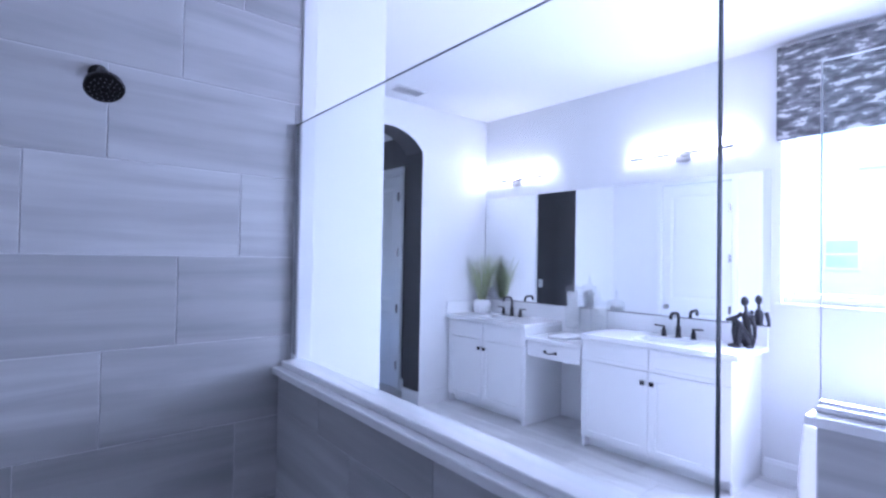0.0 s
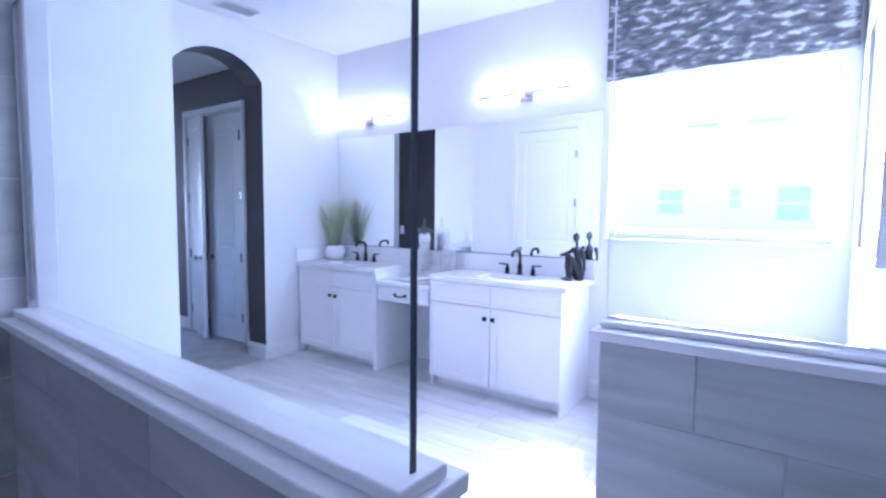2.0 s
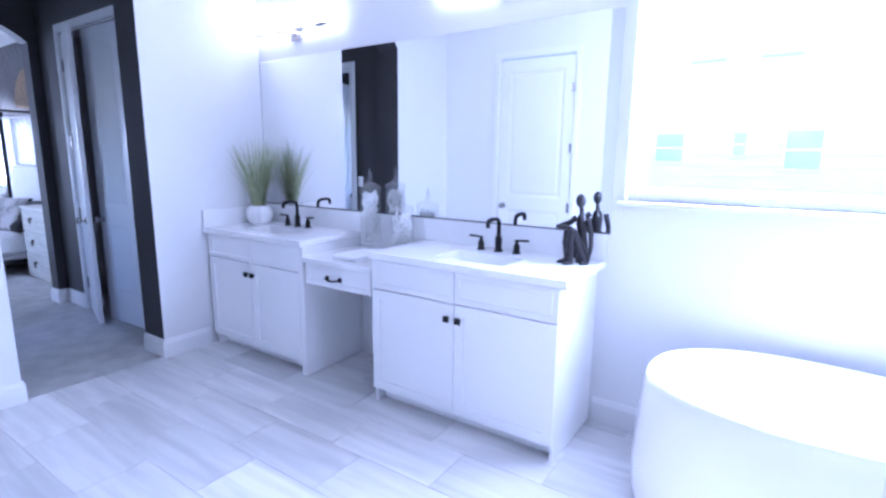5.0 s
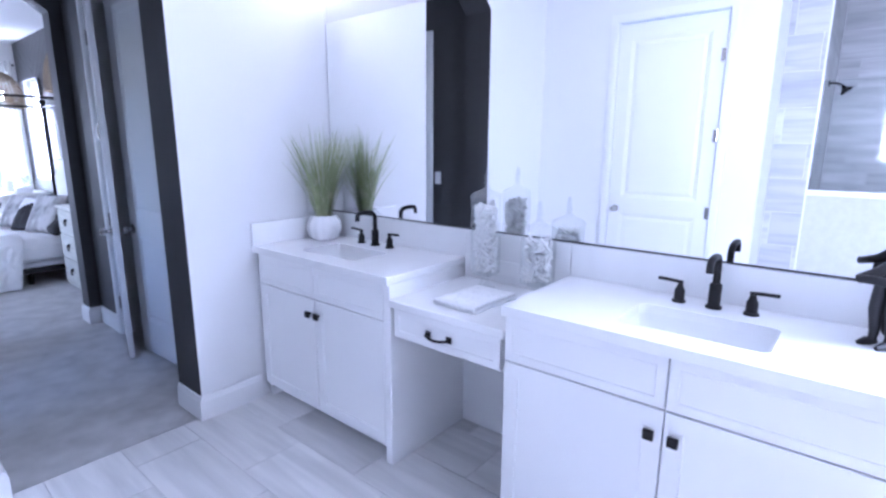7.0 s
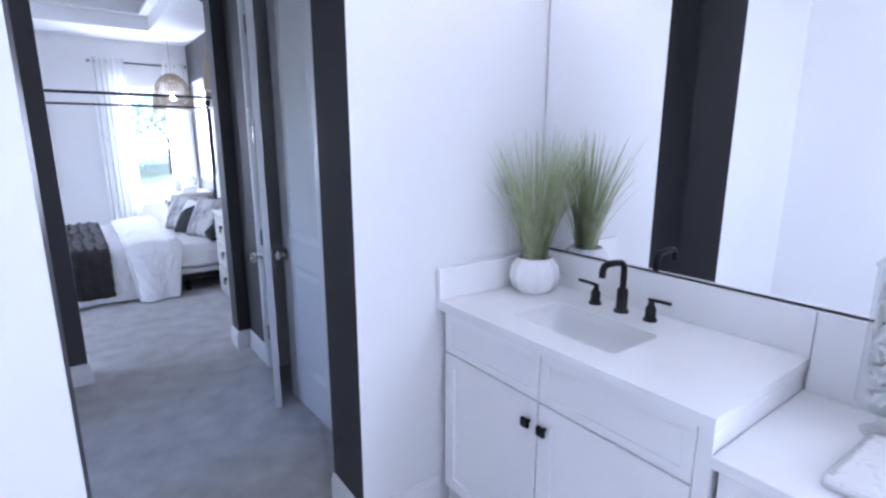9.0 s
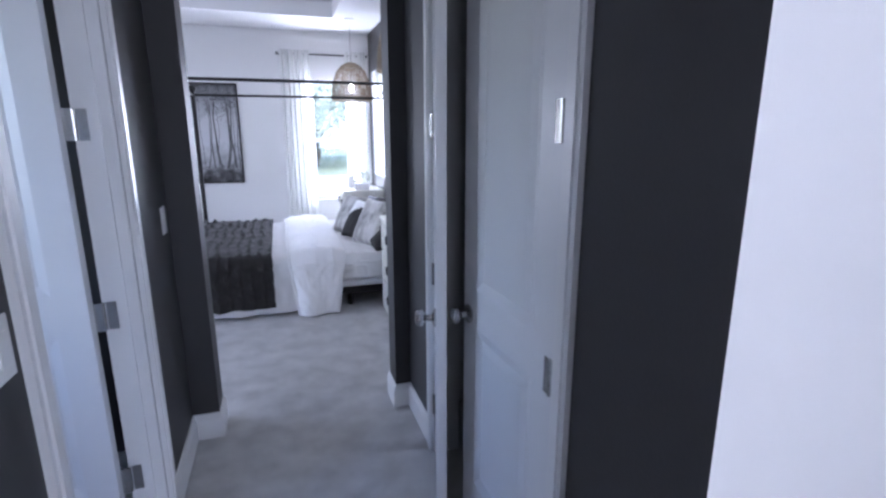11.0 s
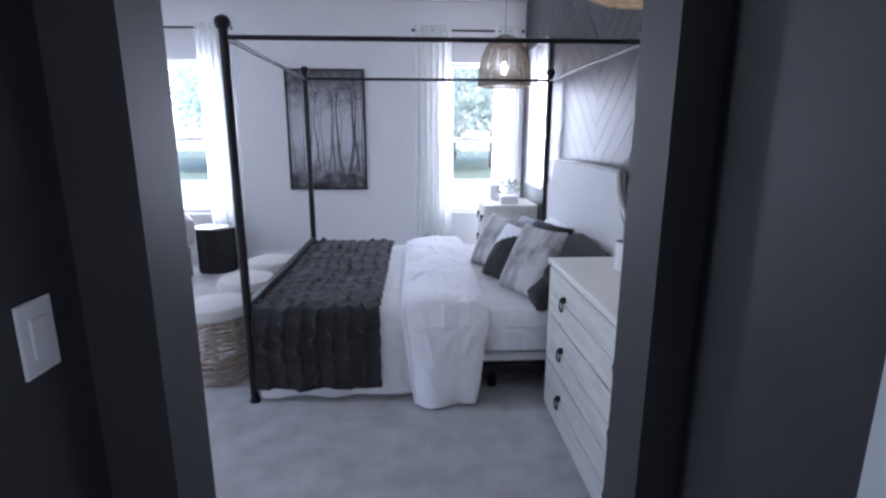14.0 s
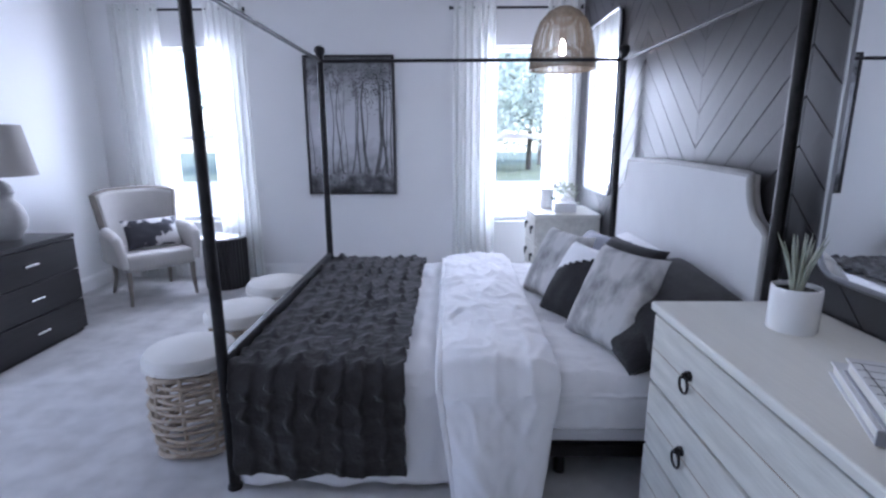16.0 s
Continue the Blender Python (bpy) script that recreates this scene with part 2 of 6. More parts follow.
STICKS = mat("white_driftwood", (0.84, 0.835, 0.82), 0.8, var=0.08, scale=30)
LIGHT_GLASS = glow_mat("lit_frosted_glass", (1.0, 0.97, 0.93), 2.25)
BULB = glow_mat("lit_bulb", (1.0, 0.9, 0.75), 9.0)
STEEL = mat("dark_iron", (0.022, 0.021, 0.022), 0.45, 0.6, var=0.2, scale=25, bump=0.1, bscale=80)
LINEN = mat("white_cotton", (0.84, 0.84, 0.845), 0.9, var=0.02, scale=4, bump=0.2, bscale=18, sheen=0.2)
THROW = mat("charcoal_ruched_throw", (0.030, 0.028, 0.028), 0.95, var=0.2, scale=14, bump=0.5, bscale=60, sheen=0.1)
UPHOLSTERY = mat("ivory_upholstery", (0.62, 0.60, 0.56), 0.85, var=0.03, scale=6, bump=0.25, bscale=260, fine=0.04)
HEADBOARD = mat("pale_linen_headboard", (0.68, 0.68, 0.68), 0.85, var=0.025, scale=6, bump=0.25, bscale=260, fine=0.03)
RATTAN = mat("grey_rattan", (0.32, 0.25, 0.18), 0.7, var=0.25, scale=30, color2=(0.45, 0.38, 0.30), bump=0.3, bscale=60)
WICKER = mat("tan_wicker", (0.28, 0.225, 0.16), 0.75, var=0.25, scale=30, color2=(0.17, 0.135, 0.095))
DRESSER = mat("whitewashed_wood", (0.70, 0.69, 0.63), 0.65, var=0.1, scale=5, stretch=(6, 0.7, 6), bump=0.25, bscale=18, fine=0.05, color2=(0.56, 0.55, 0.50))
DRESSER_TOP = mat("whitewashed_top", (0.76, 0.75, 0.69), 0.5, var=0.025, scale=5, stretch=(6, 0.7, 6), bump=0.15, bscale=18)
ESPRESSO = mat("black_brown_wood", (0.020, 0.018, 0.019), 0.42, var=0.2, scale=9, stretch=(5, 0.6, 5), bump=0.1, bscale=30)
PANEL = mat("charcoal_panel_boards", (0.032, 0.031, 0.033), 0.42, var=0.12, scale=4, bump=0.06, bscale=60, alpha_rand=0.12)
GREY_PILLOW = pattern_mat("grey_mottled_cushion", (0.56, 0.55, 0.54), (0.16, 0.155, 0.155), 7, 0.28, 0.60, (1.7, 1.0, 1.0), detail=14, bump=0.5)
DARK_PILLOW = mat("charcoal_cushion", (0.026, 0.025, 0.027), 0.95, var=0.25, scale=10, bump=0.5, bscale=90, sheen=0.1)
GREY_SATIN = mat("slate_cushion", (0.20, 0.21, 0.26), 0.6, var=0.12, scale=8)
PRINT_PILLOW = pattern_mat("black_and_white_cushion", (0.68, 0.67, 0.66), (0.05, 0.05, 0.06), 7, 0.53, 0.58, detail=4)
CARVED = mat("carved_dark_wood", (0.022, 0.019, 0.019), 0.6, var=0.4, scale=18, bump=1.0, bscale=34)
CHAIR_FABRIC = mat("taupe_chair_linen", (0.50, 0.48, 0.455), 0.9, var=0.04, scale=7, bump=0.3, bscale=240, fine=0.05)
CHAIR_WOOD = mat("greyed_oak", (0.27, 0.24, 0.21), 0.6, var=0.2, scale=10, stretch=(6, 6, 0.8), bump=0.15, bscale=25)
SHEER = sheer_mat("white_sheer_curtain", (0.85, 0.86, 0.84))
LAMP_SHADE = mat("taupe_lamp_shade", (0.36, 0.34, 0.32), 0.9, var=0.04, scale=8, bump=0.2, bscale=200)
STONEWARE = mat("grey_stoneware", (0.42, 0.41, 0.40), 0.55, var=0.12, scale=7, bump=0.2, bscale=25)
PAGE = mat("book_pages", (0.70, 0.68, 0.63), 0.9, var=0.08, scale=20, stretch=(1, 1, 30))
BOOK_GREY = mat("grey_book_cover", (0.33, 0.33, 0.35), 0.5, var=0.05)
BOOK_WHITE = mat("white_book_cover", (0.68, 0.68, 0.68), 0.45, var=0.03)
PLATE = mat("white_switch_plastic", (0.84, 0.84, 0.84), 0.35, var=0.005)
BARK = mat("bark", (0.10, 0.08, 0.06), 0.9, var=0.3, scale=9, bump=0.6, bscale=20)
FOLIAGE = mat("tree_leaves", (0.33, 0.36, 0.32), 0.5, var=0.3, scale=2, color2=(0.22, 0.245, 0.21), alpha_rand=0.2)
fn = FOLIAGE.node_tree
leaf = fn.nodes["Principled BSDF"]
through_leaf, both = fn.nodes.new("ShaderNodeBsdfTranslucent"), fn.nodes.new("ShaderNodeAddShader")
fn.links.new(leaf.inputs["Base Color"].links[0].from_socket, through_leaf.inputs["Color"])
fn.links.new(leaf.outputs[0], both.inputs[0])
fn.links.new(through_leaf.outputs[0], both.inputs[1])
fn.links.new(both.outputs[0], fn.nodes["Material Output"].inputs["Surface"])
LAWN = mat("lawn", (0.14, 0.17, 0.10), 0.9, var=0.3, scale=3, bump=0.5, bscale=60)
SIDING = mat("pale_siding", (0.78, 0.78, 0.76), 0.7, var=0.03, scale=3)
ROOF = mat("grey_shingle", (0.18, 0.18, 0.19), 0.85, var=0.2, scale=8)
DARK_PANE = mat("grey_window_glass", (0.55, 0.55, 0.55), 0.9, var=0.1, scale=2)


# ---- builders ----
def part(name, bm, material, parent=None, label="", smooth=False):
    me = bpy.data.meshes.new(name)
    bmesh.ops.recalc_face_normals(bm, faces=bm.faces[:])
    bm.to_mesh(me)
    bm.free()
    for m in material if isinstance(material, (list, tuple)) else [material]:
        me.materials.append(m)
    if smooth:
        me.polygons.foreach_set("use_smooth", [True] * len(me.polygons))
        me.set_sharp_from_angle(angle=radians(40))
    ob = new(name, me)
    if parent:
        ob.parent = parent
    if label:
        tagged(ob, label)
    return ob


def root(name, label, category, at=(0, 0, 0), turn=0.0, group="", kind=""):
    ob = new(name)
    ob.matrix_basis = pose(*at, 0, 0, turn)
    ob.empty_display_size = 0.1
    return tagged(ob, label, category, group, kind)


def setting(name, bm, material, label="", smooth=False):
    return tagged(part(name, bm, material, None, label, smooth), kind="structure")


def B():
    return bmesh.new()


def box(bm, x0, x1, y0, y1, z0, z1, bevel=0.0, seg=2):
    vs = [bm.verts.new((x, y, z)) for x in (x0, x1) for y in (y0, y1) for z in (z0, z1)]
    fs = [bm.faces.new([vs[i] for i in f]) for f in ((0, 1, 3, 2), (4, 6, 7, 5), (0, 4, 5, 1), (2, 3, 7, 6), (0, 2, 6, 4), (1, 5, 7, 3))]
    if bevel:
        es = list({e for f in fs for e in f.edges})
        bmesh.ops.bevel(bm, geom=es, offset=bevel, segments=seg, affect="EDGES", profile=0.5)
    return bm


def bx(*a, **k):
    return box(B(), *a, **k)


def tube(bm, path, radius, seg=10, cap=True, flat=1.0):
    """A round bar along a path; radius one number, or one for each point."""
    pts = [Vector(p) for p in path]
    rad = radius if isinstance(radius, (list, tuple)) else [radius] * len(pts)
    rings, side = [], None
    for i, p in enumerate(pts):
        d = (pts[min(i + 1, len(pts) - 1)] - pts[max(i - 1, 0)]).normalized()
        if side is None:
            side = d.orthogonal().normalized()
        side = (side - d * side.dot(d)).normalized()
        up = d.cross(side)
        rings.append([bm.verts.new(p + rad[i] * (math.cos(a) * side + flat * math.sin(a) * up)) for a in (2 * math.pi * k / seg for k in range(seg))])
    for r0, r1 in zip(rings, rings[1:]):
        for k in range(seg):
            bm.faces.new((r0[k], r0[(k + 1) % seg], r1[(k + 1) % seg], r1[k]))
    if cap:
        bm.faces.new(rings[0][::-1])
        bm.faces.new(rings[-1])
    return bm


def lathe(bm, profile, cx=0, cy=0, cz=0, seg=28, flute=0.0, count=0, sx=1.0, sy=1.0):
    """Turns a profile of (radius, height) about the upright axis."""
    rings = []
    for r, z in profile:
        if r < 1e-5:
            rings.append([bm.verts.new((cx, cy, cz + z))])
            continue
        ring = []
        for k in range(seg):
            a = 2 * math.pi * k / seg
            rr = r * (1 + flute * math.cos(count * a)) if count else r
            ring.append(bm.verts.new((cx + sx * rr * math.cos(a), cy + sy * rr * math.sin(a), cz + z)))
        rings.append(ring)
    for r0, r1 in zip(rings, rings[1:]):
        if len(r0) == 1 and len(r1) == 1:
            continue
        for k in range(seg):
            if len(r0) == 1:
                bm.faces.new((r0[0], r1[k], r1[(k + 1) % seg]))
            elif len(r1) == 1:
                bm.faces.new((r0[k], r0[(k + 1) % seg], r1[0]))
            else:
                bm.faces.new((r0[k], r0[(k + 1) % seg], r1[(k + 1) % seg], r1[k]))
    return bm


def sheet(bm, nu, nv, fn):
    g = [[bm.verts.new(fn(u / nu, v / nv)) for v in range(nv + 1)] for u in range(nu + 1)]
    for u in range(nu):
        for v in range(nv):
            bm.faces.new((g[u][v], g[u + 1][v], g[u + 1][v + 1], g[u][v + 1]))
    return bm


def thick(ob, t, offset=0.0):
    m = ob.modifiers.new("thickness", "SOLIDIFY")
    m.thickness, m.offset = t, offset
    return ob


def wall(bm, axis, c0, c1, a0, a1, z0, z1, openings=()):
    """A wall slab with openings (from, to, bottom, top) through it; axis: the way it runs."""
    cols = sorted({a0, a1, *(v for o in openings for v in o[:2])})
    rows = sorted({z0, z1, *(min(max(v, z0), z1) for o in openings for v in o[2:])})
    verts = {}

    def solid(i, j):
        if not (0 <= i < len(cols) - 1 and 0 <= j < len(rows) - 1):
            return False
        a, z = (cols[i] + cols[i + 1]) / 2, (rows[j] + rows[j + 1]) / 2
        return not any(lo < a < hi and b < z < t for lo, hi, b, t in openings)

    def vert(i, j, k):
        if (i, j, k) not in verts:
            c = (c0, c1)[k]
            verts[i, j, k] = bm.verts.new((cols[i], c, rows[j]) if axis == "x" else (c, cols[i], rows[j]))
        return verts[i, j, k]

    for i in range(len(cols) - 1):
        for j in range(len(rows) - 1):
            if not solid(i, j):
                continue
            for k in (0, 1):
                bm.faces.new((vert(i, j, k), vert(i + 1, j, k), vert(i + 1, j + 1, k), vert(i, j + 1, k)))
            for di, dj, e0, e1 in ((-1, 0, (i, j), (i, j + 1)), (1, 0, (i + 1, j), (i + 1, j + 1)), (0, -1, (i, j), (i + 1, j)), (0, 1, (i, j + 1), (i + 1, j + 1))):
                if not solid(i + di, j + dj):
                    bm.faces.new((vert(*e0, 0), vert(*e1, 0), vert(*e1, 1), vert(*e0, 1)))
    return bm


def arch_top(bm, x0, x1, y0, y1, spring, apex, top, n=18):
    """The wall over an opening with a low arch, running along x."""
    rows = []
    for i in range(n + 1):
        x, h = x0 + (x1 - x0) * i / n, (x1 - x0) / 2
        rise = apex - spring
        rad = (h * h + rise * rise) / (2 * rise)
        z = apex - rad + math.sqrt(rad * rad - (x - (x0 + x1) / 2) ** 2)
        rows.append([bm.verts.new(p) for p in ((x, y0, z), (x, y1, z), (x, y1, top), (x, y0, top))])
    for a, b in zip(rows, rows[1:]):
        for k in range(4):
            bm.faces.new((a[k], a[(k + 1) % 4], b[(k + 1) % 4], b[k]))
    bm.faces.new(rows[0])
    bm.faces.new(rows[-1][::-1])
    return bm


def two_tone(ob, test):
    """Gives the second material to the faces that pass the test."""
    for p in ob.data.polygons:
        p.material_index = 1 if test(p.normal, p.center) else 0
    return ob


def moulding(bm, axis, a0, a1, face, out, h=0.135, t=0.016):
    """A baseboard with a stepped, rounded top; out: +1 or -1, the side to which it stands proud."""
    prof = [(0, 0), (t, 0), (t, h - 0.03), (t * 0.7, h - 0.018), (t * 0.5, h - 0.004), (t * 0.2, h), (0, h)]
    ends = []
    for a in (a0, a1):
        ends.append([bm.verts.new((a, face + out * d, z) if axis == "x" else (face + out * d, a, z)) for d, z in prof])
    for k in range(len(prof)):
        bm.faces.new((ends[0][k], ends[0][(k + 1) % len(prof)], ends[1][(k + 1) % len(prof)], ends[1][k]))
    bm.faces.new(ends[0])
    bm.faces.new(ends[1][::-1])
    return bm

# ---- structure ----
BATH_H, HALL_H, EAST, NORTH_BATH = 3.05, 2.88, 3.81, 3.90
TILE_Y, HALF_X, DOOR_WALL = 1.665, 0.395, 1.11
TILE_X, OUTER_Y = 0.612, 1.94
HALL_E, HALL_W = 3.09, 1.955
SOUTH, SHOWER_S, SHOWER_W = -0.43, -1.05, -1.15
BED_S, BED_N, BED_W, BED_E = 6.26, 11.10, -0.90, 3.80

setting("ground", bx(-60, 60, -60, 70, -0.45, -0.40), LAWN, "mown lawn around the house")
setting("floor", bx(-1.35, 3.95, -1.2, 3.935, -0.2, -0.003), GROUT, "pale grout bed under bathroom floor tiles")
setting("floor_carpet", bx(-1.15, 4.05, 3.935, 11.35, -0.2, 0.0), CARPET, "grey cut-pile carpet in hall and bedroom")

wb = wall(B(), "y", EAST, EAST + 0.15, SHOWER_S - 0.15, NORTH_BATH, -0.2, BATH_H, [(-0.335, 0.995, 1.232, 2.82)])
setting("wall_east", wb, WHITE, "smooth white bathroom wall behind the vanity")
setting("wall_south", wall(B(), "x", SOUTH - 0.15, SOUTH, 1.43, EAST, -0.2, BATH_H), WHITE, "smooth white bathroom wall beside the tub")
setting("wall_shower_south", wall(B(), "x", SHOWER_S - 0.15, SHOWER_S, SHOWER_W - 0.15, EAST, -0.2, BATH_H), WHITE)
setting("wall_shower_west", wall(B(), "y", SHOWER_W - 0.15, SHOWER_W - 0.012, SHOWER_S, OUTER_Y + 0.14, -0.2, BATH_H), GROUT)
setting("wall_shower_return", wall(B(), "y", 1.43, 1.57, SHOWER_S, SOUTH - 0.15, -0.2, BATH_H), WHITE)
setting("wall_shower_outer", wall(B(), "x", OUTER_Y, OUTER_Y + 0.14, TILE_X, DOOR_WALL, -0.2, BATH_H), WHITE, "white wall beside the shower")
sn = wall(B(), "x", TILE_Y, OUTER_Y + 0.14, SHOWER_W, TILE_X - 0.0035, -0.2, BATH_H)
setting("wall_shower_north", sn, WHITE, "white wall that the shower tile is set on")
dw = wall(B(), "y", DOOR_WALL - 0.14, DOOR_WALL, OUTER_Y + 0.14, NORTH_BATH, -0.2, BATH_H, [(2.275, 3.155, -0.012, 2.54)])
setting("wall_west", dw, WHITE, "white bathroom wall with a closed panelled door")
aw = wall(B(), "x", NORTH_BATH, 4.17, DOOR_WALL - 0.14, EAST + 0.15, -0.2, BATH_H, [(2.06, 2.888, -0.2, BATH_H - 0.002)])
arch_top(aw, 2.06, 2.888, NORTH_BATH, 4.17, 2.58, 2.78, BATH_H - 0.002)
two_tone(setting("wall_north", aw, (WHITE, CHARCOAL), "white bathroom wall with charcoal arched opening"),
         lambda n, c: n.y > 0.5 or (2.04 < c.x < 2.91 and n.y > -0.5 and c.y > 3.95))

hw = wall(B(), "y", HALL_E, HALL_E + 0.12, 4.17, 6.10, -0.2, BATH_H, [(4.555, 5.63, -0.2, 2.46)])
setting("wall_hall_east", hw, CHARCOAL, "charcoal hall wall with white double closet doors")
hl = wall(B(), "y", HALL_W - 0.115, HALL_W, 4.17, 6.10, -0.2, BATH_H, [(4.70, 5.48, -0.2, 2.46)])
setting("wall_hall_west", hl, CHARCOAL, "charcoal hall wall with a white cased doorway")
bs = wall(B(), "x", 6.10, BED_S, BED_W - 0.15, BED_E + 0.15, -0.2, BATH_H, [(2.08, 3.005, -0.2, BATH_H - 0.002)])
arch_top(bs, 2.08, 3.005, 6.10, BED_S, 2.42, 2.60, BATH_H - 0.002)
two_tone(setting("wall_bed_south", bs, (CHARCOAL, WHITE), "charcoal arched opening between hall and bedroom"),
         lambda n, c: n.y > 0.5)
W1, W2 = (-0.26, 0.38), (2.95, 3.58)
bn = wall(B(), "x", BED_N, BED_N + 0.15, BED_W - 0.15, BED_E + 0.15, -0.2, BATH_H, [(*W1, 0.585, 2.255), (*W2, 0.585, 2.255)])
setting("wall_bed_north", bn, WHITE, "off-white bedroom wall with two tall windows")
# opening cut for the added, unseen side window and its fill lamp
setting("wall_bed_west", wall(B(), "y", BED_W - 0.15, BED_W, BED_S, BED_N, -0.2, BATH_H, [(7.15, 8.05, 0.62, 2.28)]), WHITE, "off-white bedroom wall")
setting("wall_bed_east", wall(B(), "y", BED_E, BED_E + 0.15, BED_S, BED_N, -0.2, BATH_H), CHARCOAL, "charcoal wall behind the boards")

# small rooms behind the doors
setting("wall_closet_east", wall(B(), "y", 3.75, 3.83, 4.17, 6.10, -0.2, BATH_H), WHITE)
setting("wall_closet_south", wall(B(), "x", 4.171, 4.2, HALL_E + 0.12, 3.75, -0.2, BATH_H), WHITE)
setting("wall_closet_north", wall(B(), "x", 6.05, 6.099, HALL_E + 0.12, 3.75, -0.2, BATH_H), WHITE)
# the opening in this unseen wall is added for the side-room fill lamp
setting("wall_side_room", wall(wall(B(), "y", 0.2, 0.3, 4.17, 6.10, -0.2, BATH_H, [(4.5, 5.3, 0.95, 2.15)]), "x", 4.171, 4.2, 0.3, HALL_W - 0.115, -0.2, BATH_H), WHITE)

setting("ceiling", bx(-1.35, 3.97, -1.2, 4.17, BATH_H, BATH_H + 0.15), CEIL, "flat white bathroom ceiling")
setting("ceiling_hall", bx(0.2, 3.84, 4.17, 6.10, HALL_H, HALL_H + 0.1), CEIL, "flat white hall ceiling")
tray = B()
for x0, x1, y0, y1 in ((BED_W, BED_E, BED_S, 7.0), (BED_W, BED_E, 10.15, BED_N), (BED_W, -0.1, 7.0, 10.15), (3.2, BED_E, 7.0, 10.15)):
    box(tray, x0, x1, y0, y1, HALL_H, HALL_H + 0.1)
for x0, x1, y0, y1 in ((-0.22, 3.32, 6.88, 7.0), (-0.22, 3.32, 10.15, 10.27), (-0.22, -0.1, 7.0, 10.15), (3.2, 3.32, 7.0, 10.15)):
    box(tray, x0, x1, y0, y1, HALL_H + 0.1, HALL_H + 0.34)
box(tray, -0.1, 0.0, 7.0, 10.15, HALL_H + 0.17, HALL_H + 0.2)
box(tray, 3.1, 3.2, 7.0, 10.15, HALL_H + 0.17, HALL_H + 0.2)
box(tray, 0.0, 3.1, 7.0, 7.1, HALL_H + 0.17, HALL_H + 0.2)
box(tray, 0.0, 3.1, 10.05, 10.15, HALL_H + 0.17, HALL_H + 0.2)
box(tray, -0.22, 3.32, 6.88, 10.27, HALL_H + 0.34, HALL_H + 0.42)
setting("ceiling_bedroom", tray, CEIL, "white tray ceiling with a stepped recess")

# baseboards
bb = moulding(B(), "x", 2.888, 3.24, NORTH_BATH, -1)
moulding(bb, "x", DOOR_WALL, 2.06, NORTH_BATH, -1)
moulding(bb, "y", SOUTH, 1.09, EAST, -1)
moulding(bb, "x", 1.58, 3.79, SOUTH, 1)
moulding(bb, "y", OUTER_Y, 2.20, DOOR_WALL, 1)
moulding(bb, "x", TILE_X + 0.004, DOOR_WALL + 0.016, OUTER_Y, -1)
moulding(bb, "y", 3.23, 3.88, DOOR_WALL, 1)
setting("baseboard", bb, TRIM, "white bathroom baseboard")
b2 = moulding(B(), "y", 3.884, 4.17, 2.888, -1)
moulding(b2, "y", 3.884, 4.17, 2.06, 1)
moulding(b2, "y", 4.17, 4.485, HALL_E, -1)
moulding(b2, "x", 2.888, HALL_E - 0.016, 4.17, 1)
moulding(b2, "x", HALL_W + 0.016, 2.06, 4.17, 1)
moulding(b2, "y", 5.705, 6.10, HALL_E, -1)
moulding(b2, "y", 4.17, 4.63, HALL_W, 1)
moulding(b2, "y", 5.555, 6.10, HALL_W, 1)
moulding(b2, "x", 3.005, HALL_E, 6.10, -1)
moulding(b2, "x", HALL_W, 2.08, 6.10, -1)
moulding(b2, "y", 6.084, 6.276, 3.005, -1)
moulding(b2, "y", 6.084, 6.276, 2.08, 1)
setting("baseboard_hall", b2, TRIM, "white hall baseboard")
b3 = moulding(B(), "x", BED_W, BED_E - 0.03, BED_N, -1)
moulding(b3, "y", BED_S, BED_N - 0.016, BED_W, 1)
moulding(b3, "x", BED_W, 2.08, BED_S, 1)
moulding(b3, "x", 3.005, BED_E - 0.03, BED_S, 1)
setting("baseboard_bedroom", b3, TRIM, "white bedroom baseboard")


def casing(bm, axis, lo, hi, top, face, out, w=0.07, t=0.017):
    """Stepped door casing on three sides of an opening."""
    for i, d0, d, e in ((0.0, 0.0, t, 0.0), (0.018, t, t + 0.006, 0.012)):
        for s0, s1, z0, z1 in ((lo - w + i, lo - 0.004 - e, 0, top + w - i), (hi + 0.004 + e, hi + w - i, 0, top + w - i), (lo - 0.004 - e, hi + 0.004 + e, top + 0.004 + e, top + w - i)):
            f0, f1 = sorted((face + out * d0, face + out * d))
            if axis == "x":
                box(bm, s0, s1, f0, f1, z0, z1)
            else:
                box(bm, f0, f1, s0, s1, z0, z1)
    return bm


setting("trim", casing(casing(B(), "y", 4.555, 5.63, 2.46, HALL_E, -1), "y", 4.70, 5.48, 2.46, HALL_W, 1), TRIM, "white stepped casing round the hall doorways")
setting("trim_bath", casing(B(), "y", 2.275, 3.155, 2.54, DOOR_WALL, 1), TRIM, "white stepped casing round the bathroom door")
jl = bx(HALL_W - 0.113, HALL_W, 5.46, 5.48, 0, 2.44)
box(jl, HALL_W - 0.113, HALL_W, 4.70, 4.72, 0, 2.44)
box(jl, HALL_W - 0.113, HALL_W, 4.72, 5.46, 2.44, 2.46)
box(jl, HALL_W - 0.055, HALL_W - 0.035, 5.448, 5.46, 0, 2.44)
box(jl, HALL_W - 0.055, HALL_W - 0.035, 4.72, 4.732, 0, 2.44)
setting("trim_jamb", jl, TRIM, "white door jamb with stop moulding")
jc = bx(HALL_E, HALL_E + 0.12, 5.615, 5.63, 0, 2.445)
box(jc, HALL_E, HALL_E + 0.12, 4.555, 4.57, 0, 2.445)
